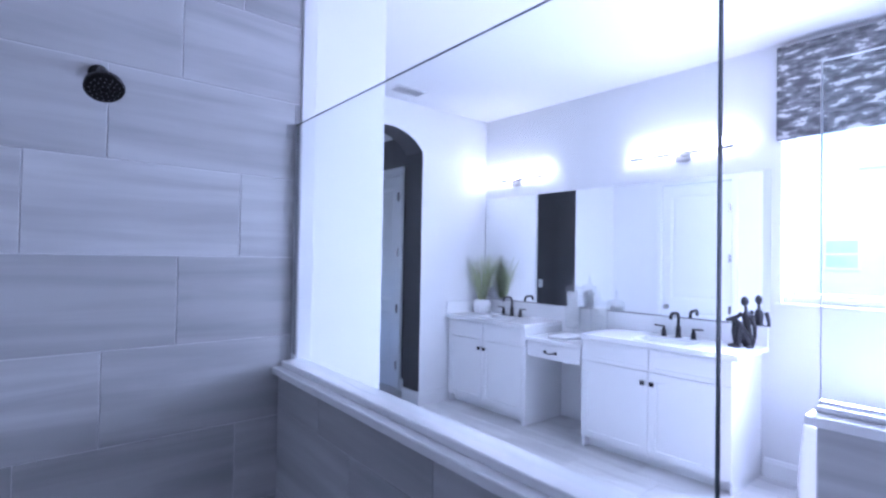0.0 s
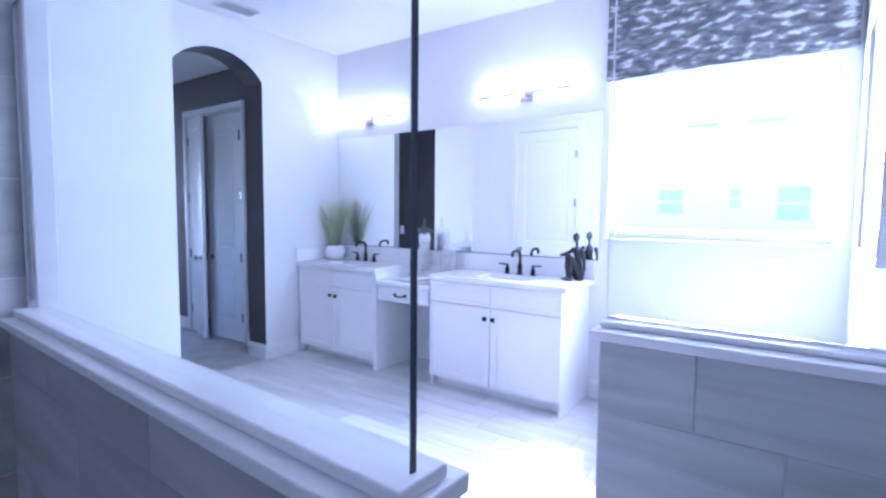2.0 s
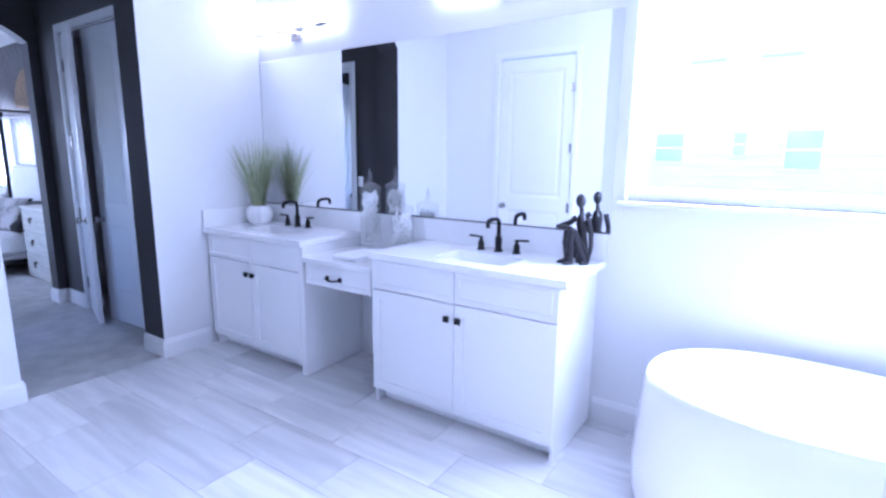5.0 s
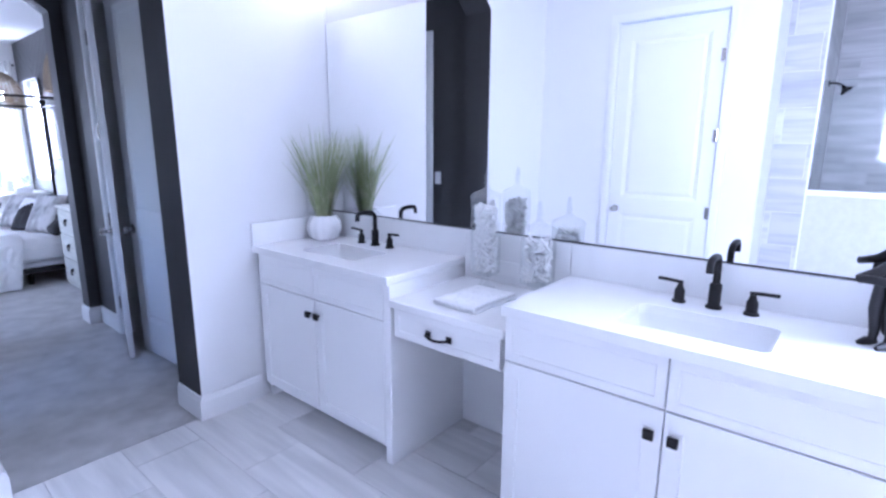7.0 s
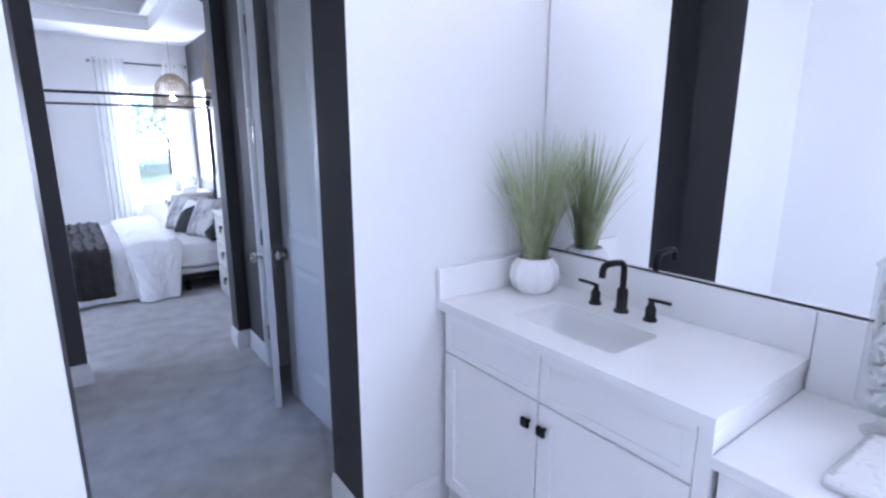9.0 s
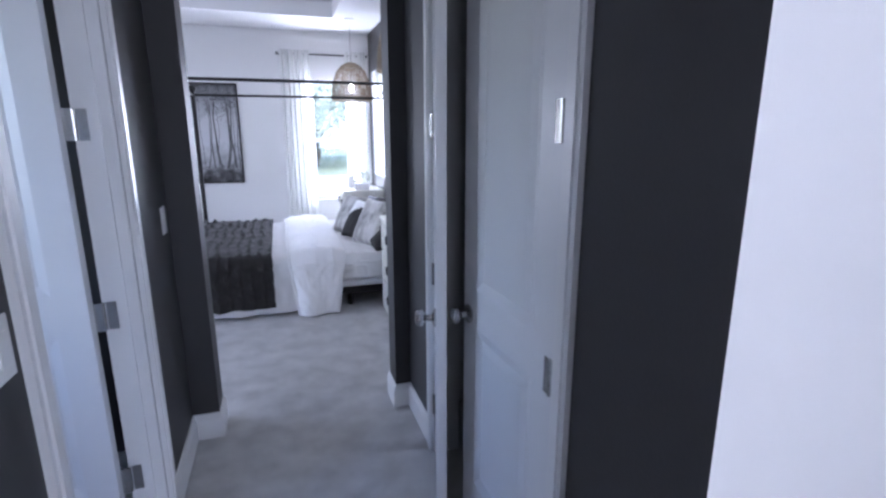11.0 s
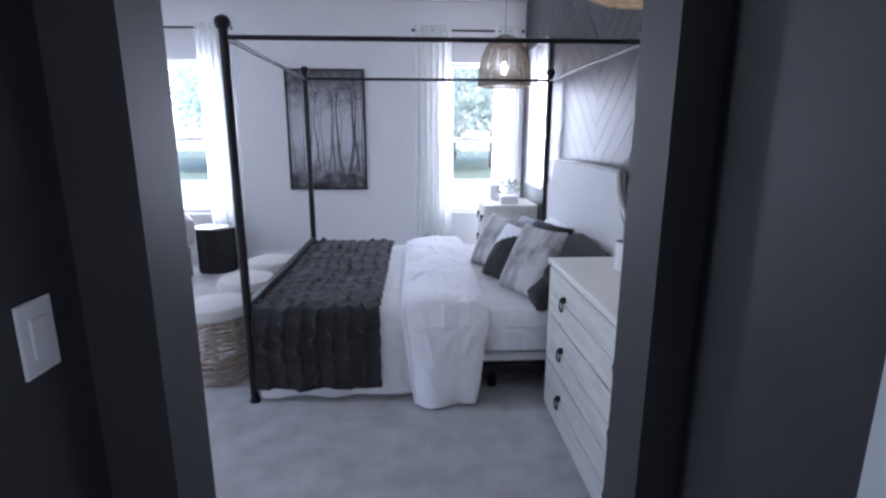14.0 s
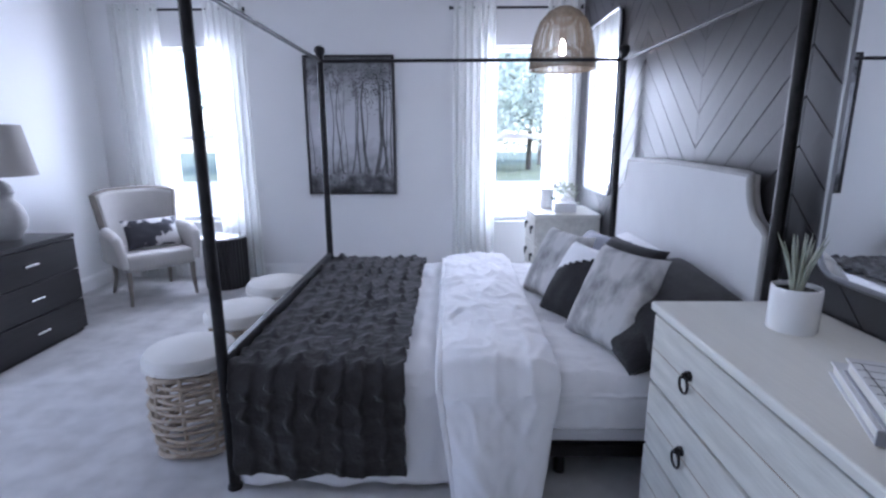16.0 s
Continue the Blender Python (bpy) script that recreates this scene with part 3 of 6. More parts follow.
box(jc, HALL_E, HALL_E + 0.12, 4.57, 5.615, 2.445, 2.46)
setting("trim_closet_jamb", jc, TRIM, "white closet door jamb")


def panel_door(name, w, h, label, at, turn, knob_at, knob_side, hinge_side, hinge_at=0.0, t=0.035, kind=""):
    """A two-panel door, its hinge edge on the local upright axis, running along +x, face to -y. Panels are sunk, with raised fields."""
    r = root(name, label, "door", at, turn, kind="structure")
    s, midz, rail = 0.105, 0.93, 0.12
    slab = B()
    for x0, x1, z0, z1 in ((0, s, 0.012, h), (w - s, w, 0.012, h), (s, w - s, 0.012, 0.24), (s, w - s, h - rail, h), (s, w - s, midz - 0.07, midz + 0.07)):
        box(slab, x0, x1, 0, t, z0, z1)
    for z0, z1 in ((0.24, midz - 0.07), (midz + 0.07, h - rail)):
        box(slab, s, w - s, 0.010, t - 0.010, z0, z1)
        for f, d in ((0.010, -1), (t - 0.010, 1)):
            b0 = [(s, z0), (w - s, z0), (w - s, z1), (s, z1)]
            i = 0.035
            b1 = [(s + i, z0 + i), (w - s - i, z0 + i), (w - s - i, z1 - i), (s + i, z1 - i)]
            va = [slab.verts.new((x, f + d * 0.010, z)) for x, z in b0]
            vb = [slab.verts.new((x, f, z)) for x, z in b1]
            i += 0.03
            vc = [slab.verts.new((x, f + d * 0.006, z)) for x, z in [(s + i, z0 + i), (w - s - i, z0 + i), (w - s - i, z1 - i), (s + i, z1 - i)]]
            for k in range(4):
                slab.faces.new((va[k], va[(k + 1) % 4], vb[(k + 1) % 4], vb[k]))
                slab.faces.new((vb[k], vb[(k + 1) % 4], vc[(k + 1) % 4], vc[k]))
            slab.faces.new(vc)
    part("door_panel", slab, DOOR, r)
    if knob_at:
        for side in knob_side:
            y0 = -0.001 if side < 0 else t + 0.001
            kb = B()
            prof = [(0.0, 0.0), (0.033, 0.0), (0.034, 0.006), (0.022, 0.011), (0.012, 0.014), (0.011, 0.032), (0.018, 0.040), (0.027, 0.047), (0.030, 0.057), (0.026, 0.067), (0.014, 0.073), (0.0, 0.074)]
            lathe(kb, prof, seg=24)
            bmesh.ops.transform(kb, matrix=Matrix.Translation((knob_at, y0, 0.895)) @ Matrix.Rotation(radians(90 if side < 0 else -90), 4, "X"), verts=kb.verts[:])
            part("door_knob", kb, NICKEL, r, "round satin nickel knob", True)
    for z in (0.265, 0.91, 1.555, 2.19):
        hb = B()
        y0 = -0.008 if hinge_side < 0 else t + 0.008
        tube(hb, [(hinge_at, y0, z - 0.05), (hinge_at, y0, z + 0.05)], 0.0065, 8)
        for zz in (z - 0.0165, z + 0.0165):
            tube(hb, [(hinge_at, y0, zz - 0.001), (hinge_at, y0, zz + 0.001)], 0.0075, 8)
        ys = sorted((0.002 * hinge_side + (0 if hinge_side < 0 else t), y0))
        box(hb, hinge_at + 0.002, hinge_at + 0.030, ys[0] + 0.004, ys[1], z - 0.05, z + 0.05)
        part("hinge", hb, NICKEL, r, "satin nickel hinge", True)
    return r


# closet leaves stand a little open into the hall
panel_door("door_1", 0.60, 2.43, "white two-panel closet door slightly ajar, nickel knob", (HALL_E + 0.036, 4.578, 0), 92.0, 0.60 - 0.05, (1,), 1)
d2 = panel_door("door_2", 0.575, 2.43, "white two-panel closet door ajar over carpet, nickel knob", (HALL_E, 5.613, 0), -106.5, 0.575 - 0.065, (-1,), -1)
panel_door("door_3", 0.868, 2.52, "white two-panel bathroom door, closed", (DOOR_WALL - 0.005, 2.281, 0), 90, 0.868 - 0.065, (-1,), -1)
panel_door("door_4", 0.72, 2.42, "white panelled door swung open into side room", (1.820, 5.446, 0), 172, 0.72 - 0.065, (1,), -1)
for z in (0.265, 0.91, 1.555, 2.19):
    hp = B()
    box(hp, 1.853, 1.885, 5.4575, 5.4600, z - 0.05, z + 0.05, 0.001, 1)
    tube(hp, [(1.846, 5.452, z - 0.05), (1.846, 5.452, z + 0.05)], 0.0065, 8)
    box(hp, 1.809, 1.846, 5.443, 5.4455, z - 0.05, z + 0.05)
    for dz in (-0.033, 0, 0.033):
        tube(hp, [(1.871 + 0.004 * (dz == 0), 5.4575, z + dz), (1.871 + 0.004 * (dz == 0), 5.4565, z + dz)], 0.0035, 8)
    tagged(part("jamb_hinge", hp, NICKEL), "satin nickel hinge plate screwed to white jamb", "hinge", kind="structure")


def switch(at, turn, label):
    r = root("light_switch", label, "switch", at, turn)
    p = bx(-0.0375, 0.0375, -0.006, 0, -0.06, 0.06, 0.003)
    part("plate", p, PLATE, r)
    part("rocker", bx(-0.017, 0.017, -0.010, -0.005, -0.033, 0.033, 0.002), PLATE, r)


switch((HALL_W, 5.985, 1.155), 90, "white rocker light switch on charcoal wall")
switch((HALL_W, 4.565, 1.15), 90, "white rocker light switch beside the doorway")

# ---- bathroom ----
# half wall A with its cap and the shower glass
GLASS_X, GLASS_S = 0.470, 0.134
# the low shower wall and its glass run a little off square
OFF_SQUARE = Matrix.Translation((GLASS_X, GLASS_S, 0)) @ Matrix.Rotation(radians(-2.25), 4, "Z") @ Matrix.Translation((-GLASS_X, -GLASS_S, 0))
hw1 = setting("half_wall_1", bx(HALF_X + 0.025, 0.52, 0.128, TILE_Y - 0.002, -0.2, 1.07), GROUT, "low shower wall core")
capa = bx(HALF_X, 0.545, 0.108, TILE_Y - 0.002, 1.07, 1.096, 0.004)
box(capa, 0.428, 0.516, 0.120, TILE_Y - 0.002, 1.0955, 1.116, 0.004)
ca1 = setting("half_wall_cap_1", capa, QUARTZ, "white stone cap on the low shower wall")
setting("half_wall_2", bx(1.43, 1.565, SOUTH - 0.15, 0.24, -0.2, 1.062), GROUT, "low tiled wall beside the tub")
capb = bx(1.395, 1.60, SOUTH, 0.265, 1.062, 1.09, 0.004)
box(capb, 1.45, 1.56, SOUTH, 0.255, 1.0895, 1.108, 0.008)
setting("half_wall_cap_2", capb, QUARTZ, "white stone cap on the low tub wall")
g1 = root("shower_glass", "clear frameless shower glass panel on the low wall", "glass panel", (GLASS_X, GLASS_S, 1.116))
GL = TILE_Y - 0.006 - GLASS_S
part("pane", bx(-0.004, 0.004, 0.003, GL - 0.012, 0, 0.88), GLASS, g1)
part("polished_edge", bx(-0.0042, 0.0042, 0, 0.003, 0, 0.88), GLASS_EDGE, g1, "dark polished glass edge")
part("top_edge", bx(-0.003, 0.003, 0.003, GL - 0.012, 0.88, 0.8815), GLASS_EDGE, g1, "polished glass edge")
part("wall_channel", bx(-0.009, 0.009, GL - 0.012, GL, 0, 0.8815), CHROME, g1, "slim metal channel")
for o in (hw1, ca1, g1):
    o.matrix_basis = OFF_SQUARE @ o.matrix_basis
g2 = root("shower_glass", "clear shower glass panel on the tub wall", "glass panel", (1.505, SOUTH, 1.112))
part("pane", bx(-0.004, 0.004, 0.0, 0.249 - SOUTH, 0, 0.985), GLASS, g2)
part("polished_edge", bx(-0.0042, 0.0042, 0.249 - SOUTH, 0.252 - SOUTH, 0, 0.985), TRIM, g2, "pale polished glass edge")
part("top_edge", bx(-0.0042, 0.0042, 0.0, 0.252 - SOUTH, 0.985, 0.988), TRIM, g2, "pale polished glass edge")
part("base_channel", bx(-0.009, 0.009, 0.0, 0.252 - SOUTH, -0.004, 0.004), CHROME, g2, "slim metal channel")
for o in (g1, g2):
    for c in o.children:
        if c.name.startswith("pane"):
            c.visible_shadow = False
setting("trim_tile_edge", bx(0.548, 0.606, TILE_Y - 0.010, TILE_Y, 0.0, BATH_H, 0.002, 1), TRIM, "white edge strip where the shower tile ends")

# shower head
sh = root("wall_shower", "dark bronze round shower head on tiled wall", "shower head", (-0.094, TILE_Y - 0.006, 2.035))
part("flange", lathe(B(), [(0, 0), (0.028, 0), (0.026, 0.008), (0.010, 0.012), (0, 0.012)], seg=20), BRONZE, sh, smooth=True).matrix_basis = pose(0, 0, 0, 90, 0, 0)
part("arm", tube(B(), [(0, 0, 0), (0, -0.05, 0.0), (0, -0.09, -0.012), (0, -0.115, -0.035)], 0.009, 10), BRONZE, sh, smooth=True)
hd = part("head", lathe(B(), [(0, 0.05), (0.016, 0.05), (0.018, 0.03), (0.03, 0.018), (0.048, 0.004), (0.050, -0.008), (0.046, -0.012), (0.0, -0.012)], seg=28), BRONZE, sh, smooth=True)
hd.matrix_basis = pose(0, -0.135, -0.07, -38, 0, 0)
nz = B()
for ring, n in ((0.012, 6), (0.024, 11), (0.036, 16)):
    for k in range(n):
        a = 2 * math.pi * k / n
        lathe(nz, [(0.0022, 0), (0.0018, -0.004), (0, -0.004)], ring * math.cos(a), ring * math.sin(a), -0.012, 6)
part("nozzles", nz, NICKEL, hd, "small pale nozzles")

# ceiling vent
cv = root("ceiling_vent", "white slatted air vent in the ceiling", "vent", (2.49, 3.63, BATH_H))
fr = bx(-0.17, 0.17, -0.10, -0.075, -0.008, -0.001)
box(fr, -0.17, 0.17, 0.075, 0.10, -0.008, -0.001)
box(fr, -0.17, -0.145, -0.075, 0.075, -0.008, -0.001)
box(fr, 0.145, 0.17, -0.075, 0.075, -0.008, -0.001)
part("frame", fr, TRIM, cv)
part("backing", bx(-0.145, 0.145, -0.075, 0.075, -0.003, -0.001), DARK_PANE, cv)
for k in range(9):
    sl = B()
    y = -0.066 + 0.0165 * k
    vs = [sl.verts.new(p) for p in ((-0.145, y, -0.010), (0.145, y, -0.010), (0.145, y + 0.011, -0.004), (-0.145, y + 0.011, -0.004))]
    sl.faces.new(vs)
    thick(part("slat", sl, TRIM, cv), 0.001)

# window with valance
wn1 = root("window_1", "white vinyl picture window with daylight behind", "window", (EAST, 0.33, 1.232), kind="structure")
wf = B()
for y0, y1, z0, z1 in ((-0.665, -0.62, 0, 1.588), (0.62, 0.665, 0, 1.588), (-0.62, 0.62, 0, 0.045), (-0.62, 0.62, 1.543, 1.588)):
    box(wf, 0.055, 0.125, y0, y1, z0, z1, 0.004)
part("window_frame", wf, PVC, wn1)
wf2 = B()
for y0, y1, z0, z1 in ((-0.62, -0.595, 0.045, 1.543), (0.595, 0.62, 0.045, 1.543), (-0.595, 0.595, 0.045, 0.07), (-0.595, 0.595, 1.518, 1.543)):
    box(wf2, 0.075, 0.11, y0, y1, z0, z1, 0.003)
part("sash", wf2, PVC, wn1)
wp = part("pane", bx(0.088, 0.094, -0.595, 0.595, 0.07, 1.518), GLASS, wn1)
wp.visible_shadow = False
part("window_sill", bx(-0.03, 0.055, -0.695, 0.695, -0.02, 0.0, 0.004), TRIM, wn1)

va = root("window_valance", "grey and white mottled fabric window valance", "valance", (EAST, 0.30, 2.355))


def valance_front(u, v):
    y, z = -0.695 + 1.39 * u, 0.64 * v
    return (-0.085 + 0.006 * math.sin(y * 9) * (1 - v), y, z + 0.006 * math.sin(y * 5 + 1) * (1 - v))


vf = thick(part("front_panel", sheet(B(), 30, 10, valance_front), VALANCE, va, smooth=True), 0.012)
part("side_panel", bx(-0.085, -0.002, 0.695, 0.705, 0.0, 0.64), VALANCE, va)
part("side_panel", bx(-0.085, -0.002, -0.705, -0.695, 0.0, 0.64), VALANCE, va)
part("top_board", bx(-0.085, -0.002, -0.695, 0.695, 0.626, 0.645), TRIM, va)

# framed art by the tub
pf = root("framed_art", "white framed pale abstract picture on the wall", "picture", (2.54, SOUTH, 1.245))
fr = B()
for x0, x1, z0, z1 in ((-0.42, -0.39, 0, 1.0), (0.39, 0.42, 0, 1.0), (-0.39, 0.39, 0, 0.03), (-0.39, 0.39, 0.97, 1.0)):
    box(fr, x0, x1, 0.001, 0.035, z0, z1, 0.003)
part("frame", fr, NICKEL, pf)
part("canvas", bx(-0.39, 0.39, 0.004, 0.02, 0.03, 0.97), pattern_mat("pale_abstract", (0.7, 0.7, 0.72), (0.35, 0.35, 0.4), 2.0, 0.3, 0.6, (1, 1, 2)), pf)


# vanity
def framed_front(bm, x, y0, y1, z0, z1, s, depth):
    """A cabinet front with a sunk panel, in one piece; its face is at x and looks to -x."""
    t = 0.019

    def loop(d, i):
        return [bm.verts.new((x + d, y, z)) for y, z in ((y0 + i, z0 + i), (y1 - i, z0 + i), (y1 - i, z1 - i), (y0 + i, z1 - i))]
    rings = [loop(t, 0), loop(0.002, 0), loop(0.0, 0.002), loop(0.0, s), loop(depth, s + 0.003)]
    for r0, r1 in zip(rings, rings[1:]):
        for k in range(4):
            bm.faces.new((r0[k], r0[(k + 1) % 4], r1[(k + 1) % 4], r1[k]))
    bm.faces.new(rings[0][::-1])
    bm.faces.new(rings[-1])
    return bm


def shaker_front(bm, x, y0, y1, z0, z1):
    return framed_front(bm, x, y0, y1, z0, z1, 0.055, 0.007)


def shaker_front_narrow(bm, x, y0, y1, z0, z1):
    return framed_front(bm, x, y0, y1, z0, z1, 0.03, 0.004)


def square_knob(parent, x, y, z):
    k = tube(B(), [(x, y, z), (x - 0.016, y, z)], 0.006, 8)
    box(k, x - 0.030, x - 0.016, y - 0.016, y + 0.016, z - 0.016, z + 0.016, 0.003)
    part("knob", k, BRONZE, parent, "square dark bronze knob")


FX = 3.262
CAB_Z0, CAB_Z1 = 0.085, 0.874


def vanity(name, y0, y1, label):
    r = root(name, label, "vanity cabinet", (0, 0, 0))
    mid = (y0 + y1) / 2
    part("side_panel", bx(FX + 0.022, EAST - 0.002, y0, y0 + 0.018, 0.0, CAB_Z1), CABINET, r)
    part("side_panel", bx(FX + 0.022, EAST - 0.002, y1 - 0.018, y1, 0.0, CAB_Z1), CABINET, r)
    part("bottom_panel", bx(FX + 0.022, EAST - 0.002, y0 + 0.018, y1 - 0.018, CAB_Z0, CAB_Z0 + 0.018), CABINET, r)
    part("top_rail", bx(FX + 0.022, FX + 0.04, y0 + 0.018, y1 - 0.018, CAB_Z1 - 0.05, CAB_Z1), CABINET, r)
    part("middle_stile", bx(FX + 0.022, FX + 0.04, mid - 0.02, mid + 0.02, CAB_Z0 + 0.018, CAB_Z1 - 0.05), CABINET, r)
    part("back_panel", bx(EAST - 0.02, EAST - 0.002, y0 + 0.018, y1 - 0.018, CAB_Z0 + 0.018, CAB_Z1), CABINET, r)
    part("toe_kick", bx(FX + 0.09, FX + 0.105, y0 + 0.018, y1 - 0.018, 0.0, CAB_Z0), CABINET, r)
    g = 0.0025
    for a0, a1, side in ((y0, mid - g, 1), (mid + g, y1, -1)):
        d = part("door", shaker_front(B(), FX, a0, a1, CAB_Z0 + 0.003, 0.695), CABINET, r)
        square_knob(d, FX, (mid - 0.035) if side == 1 else (mid + 0.035), 0.617)
        part("drawer", shaker_front_narrow(B(), FX, a0, a1, 0.701, 0.866), CABINET, r)
    return r


VL = vanity("vanity_cabinet", 2.870, 3.878, "white shaker vanity cabinet with bronze knobs")
part("end_panel", bx(FX, EAST - 0.002, 2.828, 2.868, 0.0, 0.874, 0.002, 1), CABINET, VL, "white end panel down to the floor")
vanity("vanity_cabinet", 1.11, 2.235, "white shaker vanity cabinet beside the window")
kd = root("vanity_drawer_unit", "white makeup drawer hung between two vanity cabinets", "drawer", (0, 0, 0))
part("box", bx(FX + 0.035, EAST - 0.05, 2.262, 2.815, 0.645, 0.768), CABINET, kd)
kf = part("drawer", shaker_front_narrow(B(), FX + 0.012, 2.262, 2.815, 0.640, 0.770), CABINET, kd)
ph = B()
xx = FX + 0.012
for y in (2.505, 2.615):
    tube(ph, [(xx, y, 0.700), (xx - 0.022, y, 0.700)], 0.006, 8)
    box(ph, xx - 0.006, xx, y - 0.014, y + 0.014, 0.686, 0.714, 0.002, 1)
tube(ph, [(xx - 0.02, 2.615, 0.700), (xx - 0.028, 2.59, 0.694), (xx - 0.030, 2.56, 0.691), (xx - 0.028, 2.53, 0.694), (xx - 0.02, 2.505, 0.700)], 0.006, 8)
part("pull", ph, BRONZE, kf, "curved dark bronze pull", True)


def counter(bm, x0, x1, y0, y1, z0, z1, hole):
    hx0, hx1, hy0, hy1 = hole
    outer = [(x0, y0), (x1, y0), (x1, y1), (x0, y1)]
    n = 8
    r = 0.03
    inner = []
    for cx, cy, a0 in ((hx0 + r, hy0 + r, 180), (hx1 - r, hy0 + r, 270), (hx1 - r, hy1 - r, 0), (hx0 + r, hy1 - r, 90)):
        for k in range(n):
            a = radians(a0 + 90 * k / (n - 1))
            inner.append((cx + r * math.cos(a), cy + r * math.sin(a)))
    for z in (z0, z1):
        vo = [bm.verts.new((*p, z)) for p in outer]
        vi = [bm.verts.new((*p, z)) for p in inner]
        if z == z0:
            lo = (vo, vi)
        else:
            hi = (vo, vi)
        for c in range(4):
            for k in range(n - 1):
                bm.faces.new((vo[c], vi[c * n + k + 1], vi[c * n + k]))
            d = (c + 1) % 4
            bm.faces.new((vo[c], vo[d], vi[d * n], vi[c * n + n - 1]))
    for k in range(4):
        bm.faces.new((lo[0][k], lo[0][(k + 1) % 4], hi[0][(k + 1) % 4], hi[0][k]))
    m = len(inner)
    for k in range(m):
        bm.faces.new((lo[1][k], lo[1][(k + 1) % m], hi[1][(k + 1) % m], hi[1][k]))
    return bm


def basin(bm, hole, z):
    hx0, hx1, hy0, hy1 = hole
    loops = []
    for inset, dz, r in ((-0.004, 0.0, 0.03), (0.0, -0.03, 0.03), (0.008, -0.10, 0.04), (0.03, -0.128, 0.05), (0.08, -0.135, 0.05), (0.15, -0.137, 0.01)):
        ring = []
        a, b, c, d = hx0 + inset, hx1 - inset, hy0 + inset, hy1 - inset
        for cx, cy, a0 in ((a + r, c + r, 180), (b - r, c + r, 270), (b - r, d - r, 0), (a + r, d - r, 90)):
            for k in range(8):
                t = radians(a0 + 90 * k / 7)
                ring.append(bm.verts.new((cx + r * math.cos(t), cy + r * math.sin(t), z + dz)))
        loops.append(ring)
    for l0, l1 in zip(loops, loops[1:]):
        for k in range(32):
            bm.faces.new((l0[k], l0[(k + 1) % 32], l1[(k + 1) % 32], l1[k]))
    bm.faces.new(loops[-1])
    return bm


for y0, y1, cy in ((2.82, 3.897, 3.385), (1.068, 2.24, 1.655)):
    ct = root("vanity_countertop", "white quartz countertop with undermount basin", "countertop", (0, 0, 0))
    hole = (3.35, 3.60, cy - 0.215, cy + 0.215)
    part("slab", counter(B(), 3.238, EAST - 0.002, y0, y1, 0.879, 0.912, hole), QUARTZ, ct)
    part("apron", bx(3.239, 3.26, y0, y1, 0.874, 0.879), QUARTZ, ct)
    part("basin", basin(B(), hole, 0.879), CERAMIC, ct, "white ceramic basin", True)
    part("drain", lathe(B(), [(0, 0.004), (0.02, 0.004), (0.022, 0.0), (0.0, 0.0)], 3.50, cy, 0.7425, 18), BRONZE, ct)
    part("backsplash", bx(EAST - 0.022, EAST - 0.002, y0, y1 - 0.022 * (y1 > 3), 0.912, 1.055, 0.002, 1), QUARTZ, ct)
    if y1 > 3:
        part("side_splash", bx(3.235, EAST - 0.002, 3.875, 3.897, 0.912, 1.04, 0.002, 1), QUARTZ, ct)
lc = root("vanity_countertop", "lower white quartz makeup counter between basins", "countertop", (0, 0, 0))
part("slab", bx(3.25, EAST - 0.002, 2.237, 2.826, 0.778, 0.812, 0.003, 1), QUARTZ, lc)
part("backsplash", bx(EAST - 0.022, EAST - 0.002, 2.242, 2.818, 0.812, 1.055, 0.002, 1), QUARTZ, lc)
part("outlet", bx(EAST - 0.027, EAST - 0.022, 2.50, 2.615, 0.855, 0.925, 0.002, 1), PLATE, lc, "white power outlet plate")
oc = root("power_outlet", "white power outlet on wall above the side splash", "outlet", (3.66, NORTH_BATH, 1.12))
part("plate", bx(-0.0375, 0.0375, -0.006, 0, -0.06, 0.06, 0.003), PLATE, oc)
for dz in (-0.022, 0.022):
    part("socket", bx(-0.016, 0.016, -0.009, -0.006, dz - 0.014, dz + 0.014, 0.002), PLATE, oc)

mi = root("wall_mirror", "large frameless vanity mirror above the backsplash", "mirror", (EAST, 0, 0))
part("silvered_glass", bx(-0.006, -0.001, 1.055, 3.885, 1.062, 2.17), MIRROR, mi)
part("bottom_channel", bx(-0.010, -0.0005, 1.055, 3.885, 1.056, 1.062), BRONZE, mi, "thin dark metal channel")


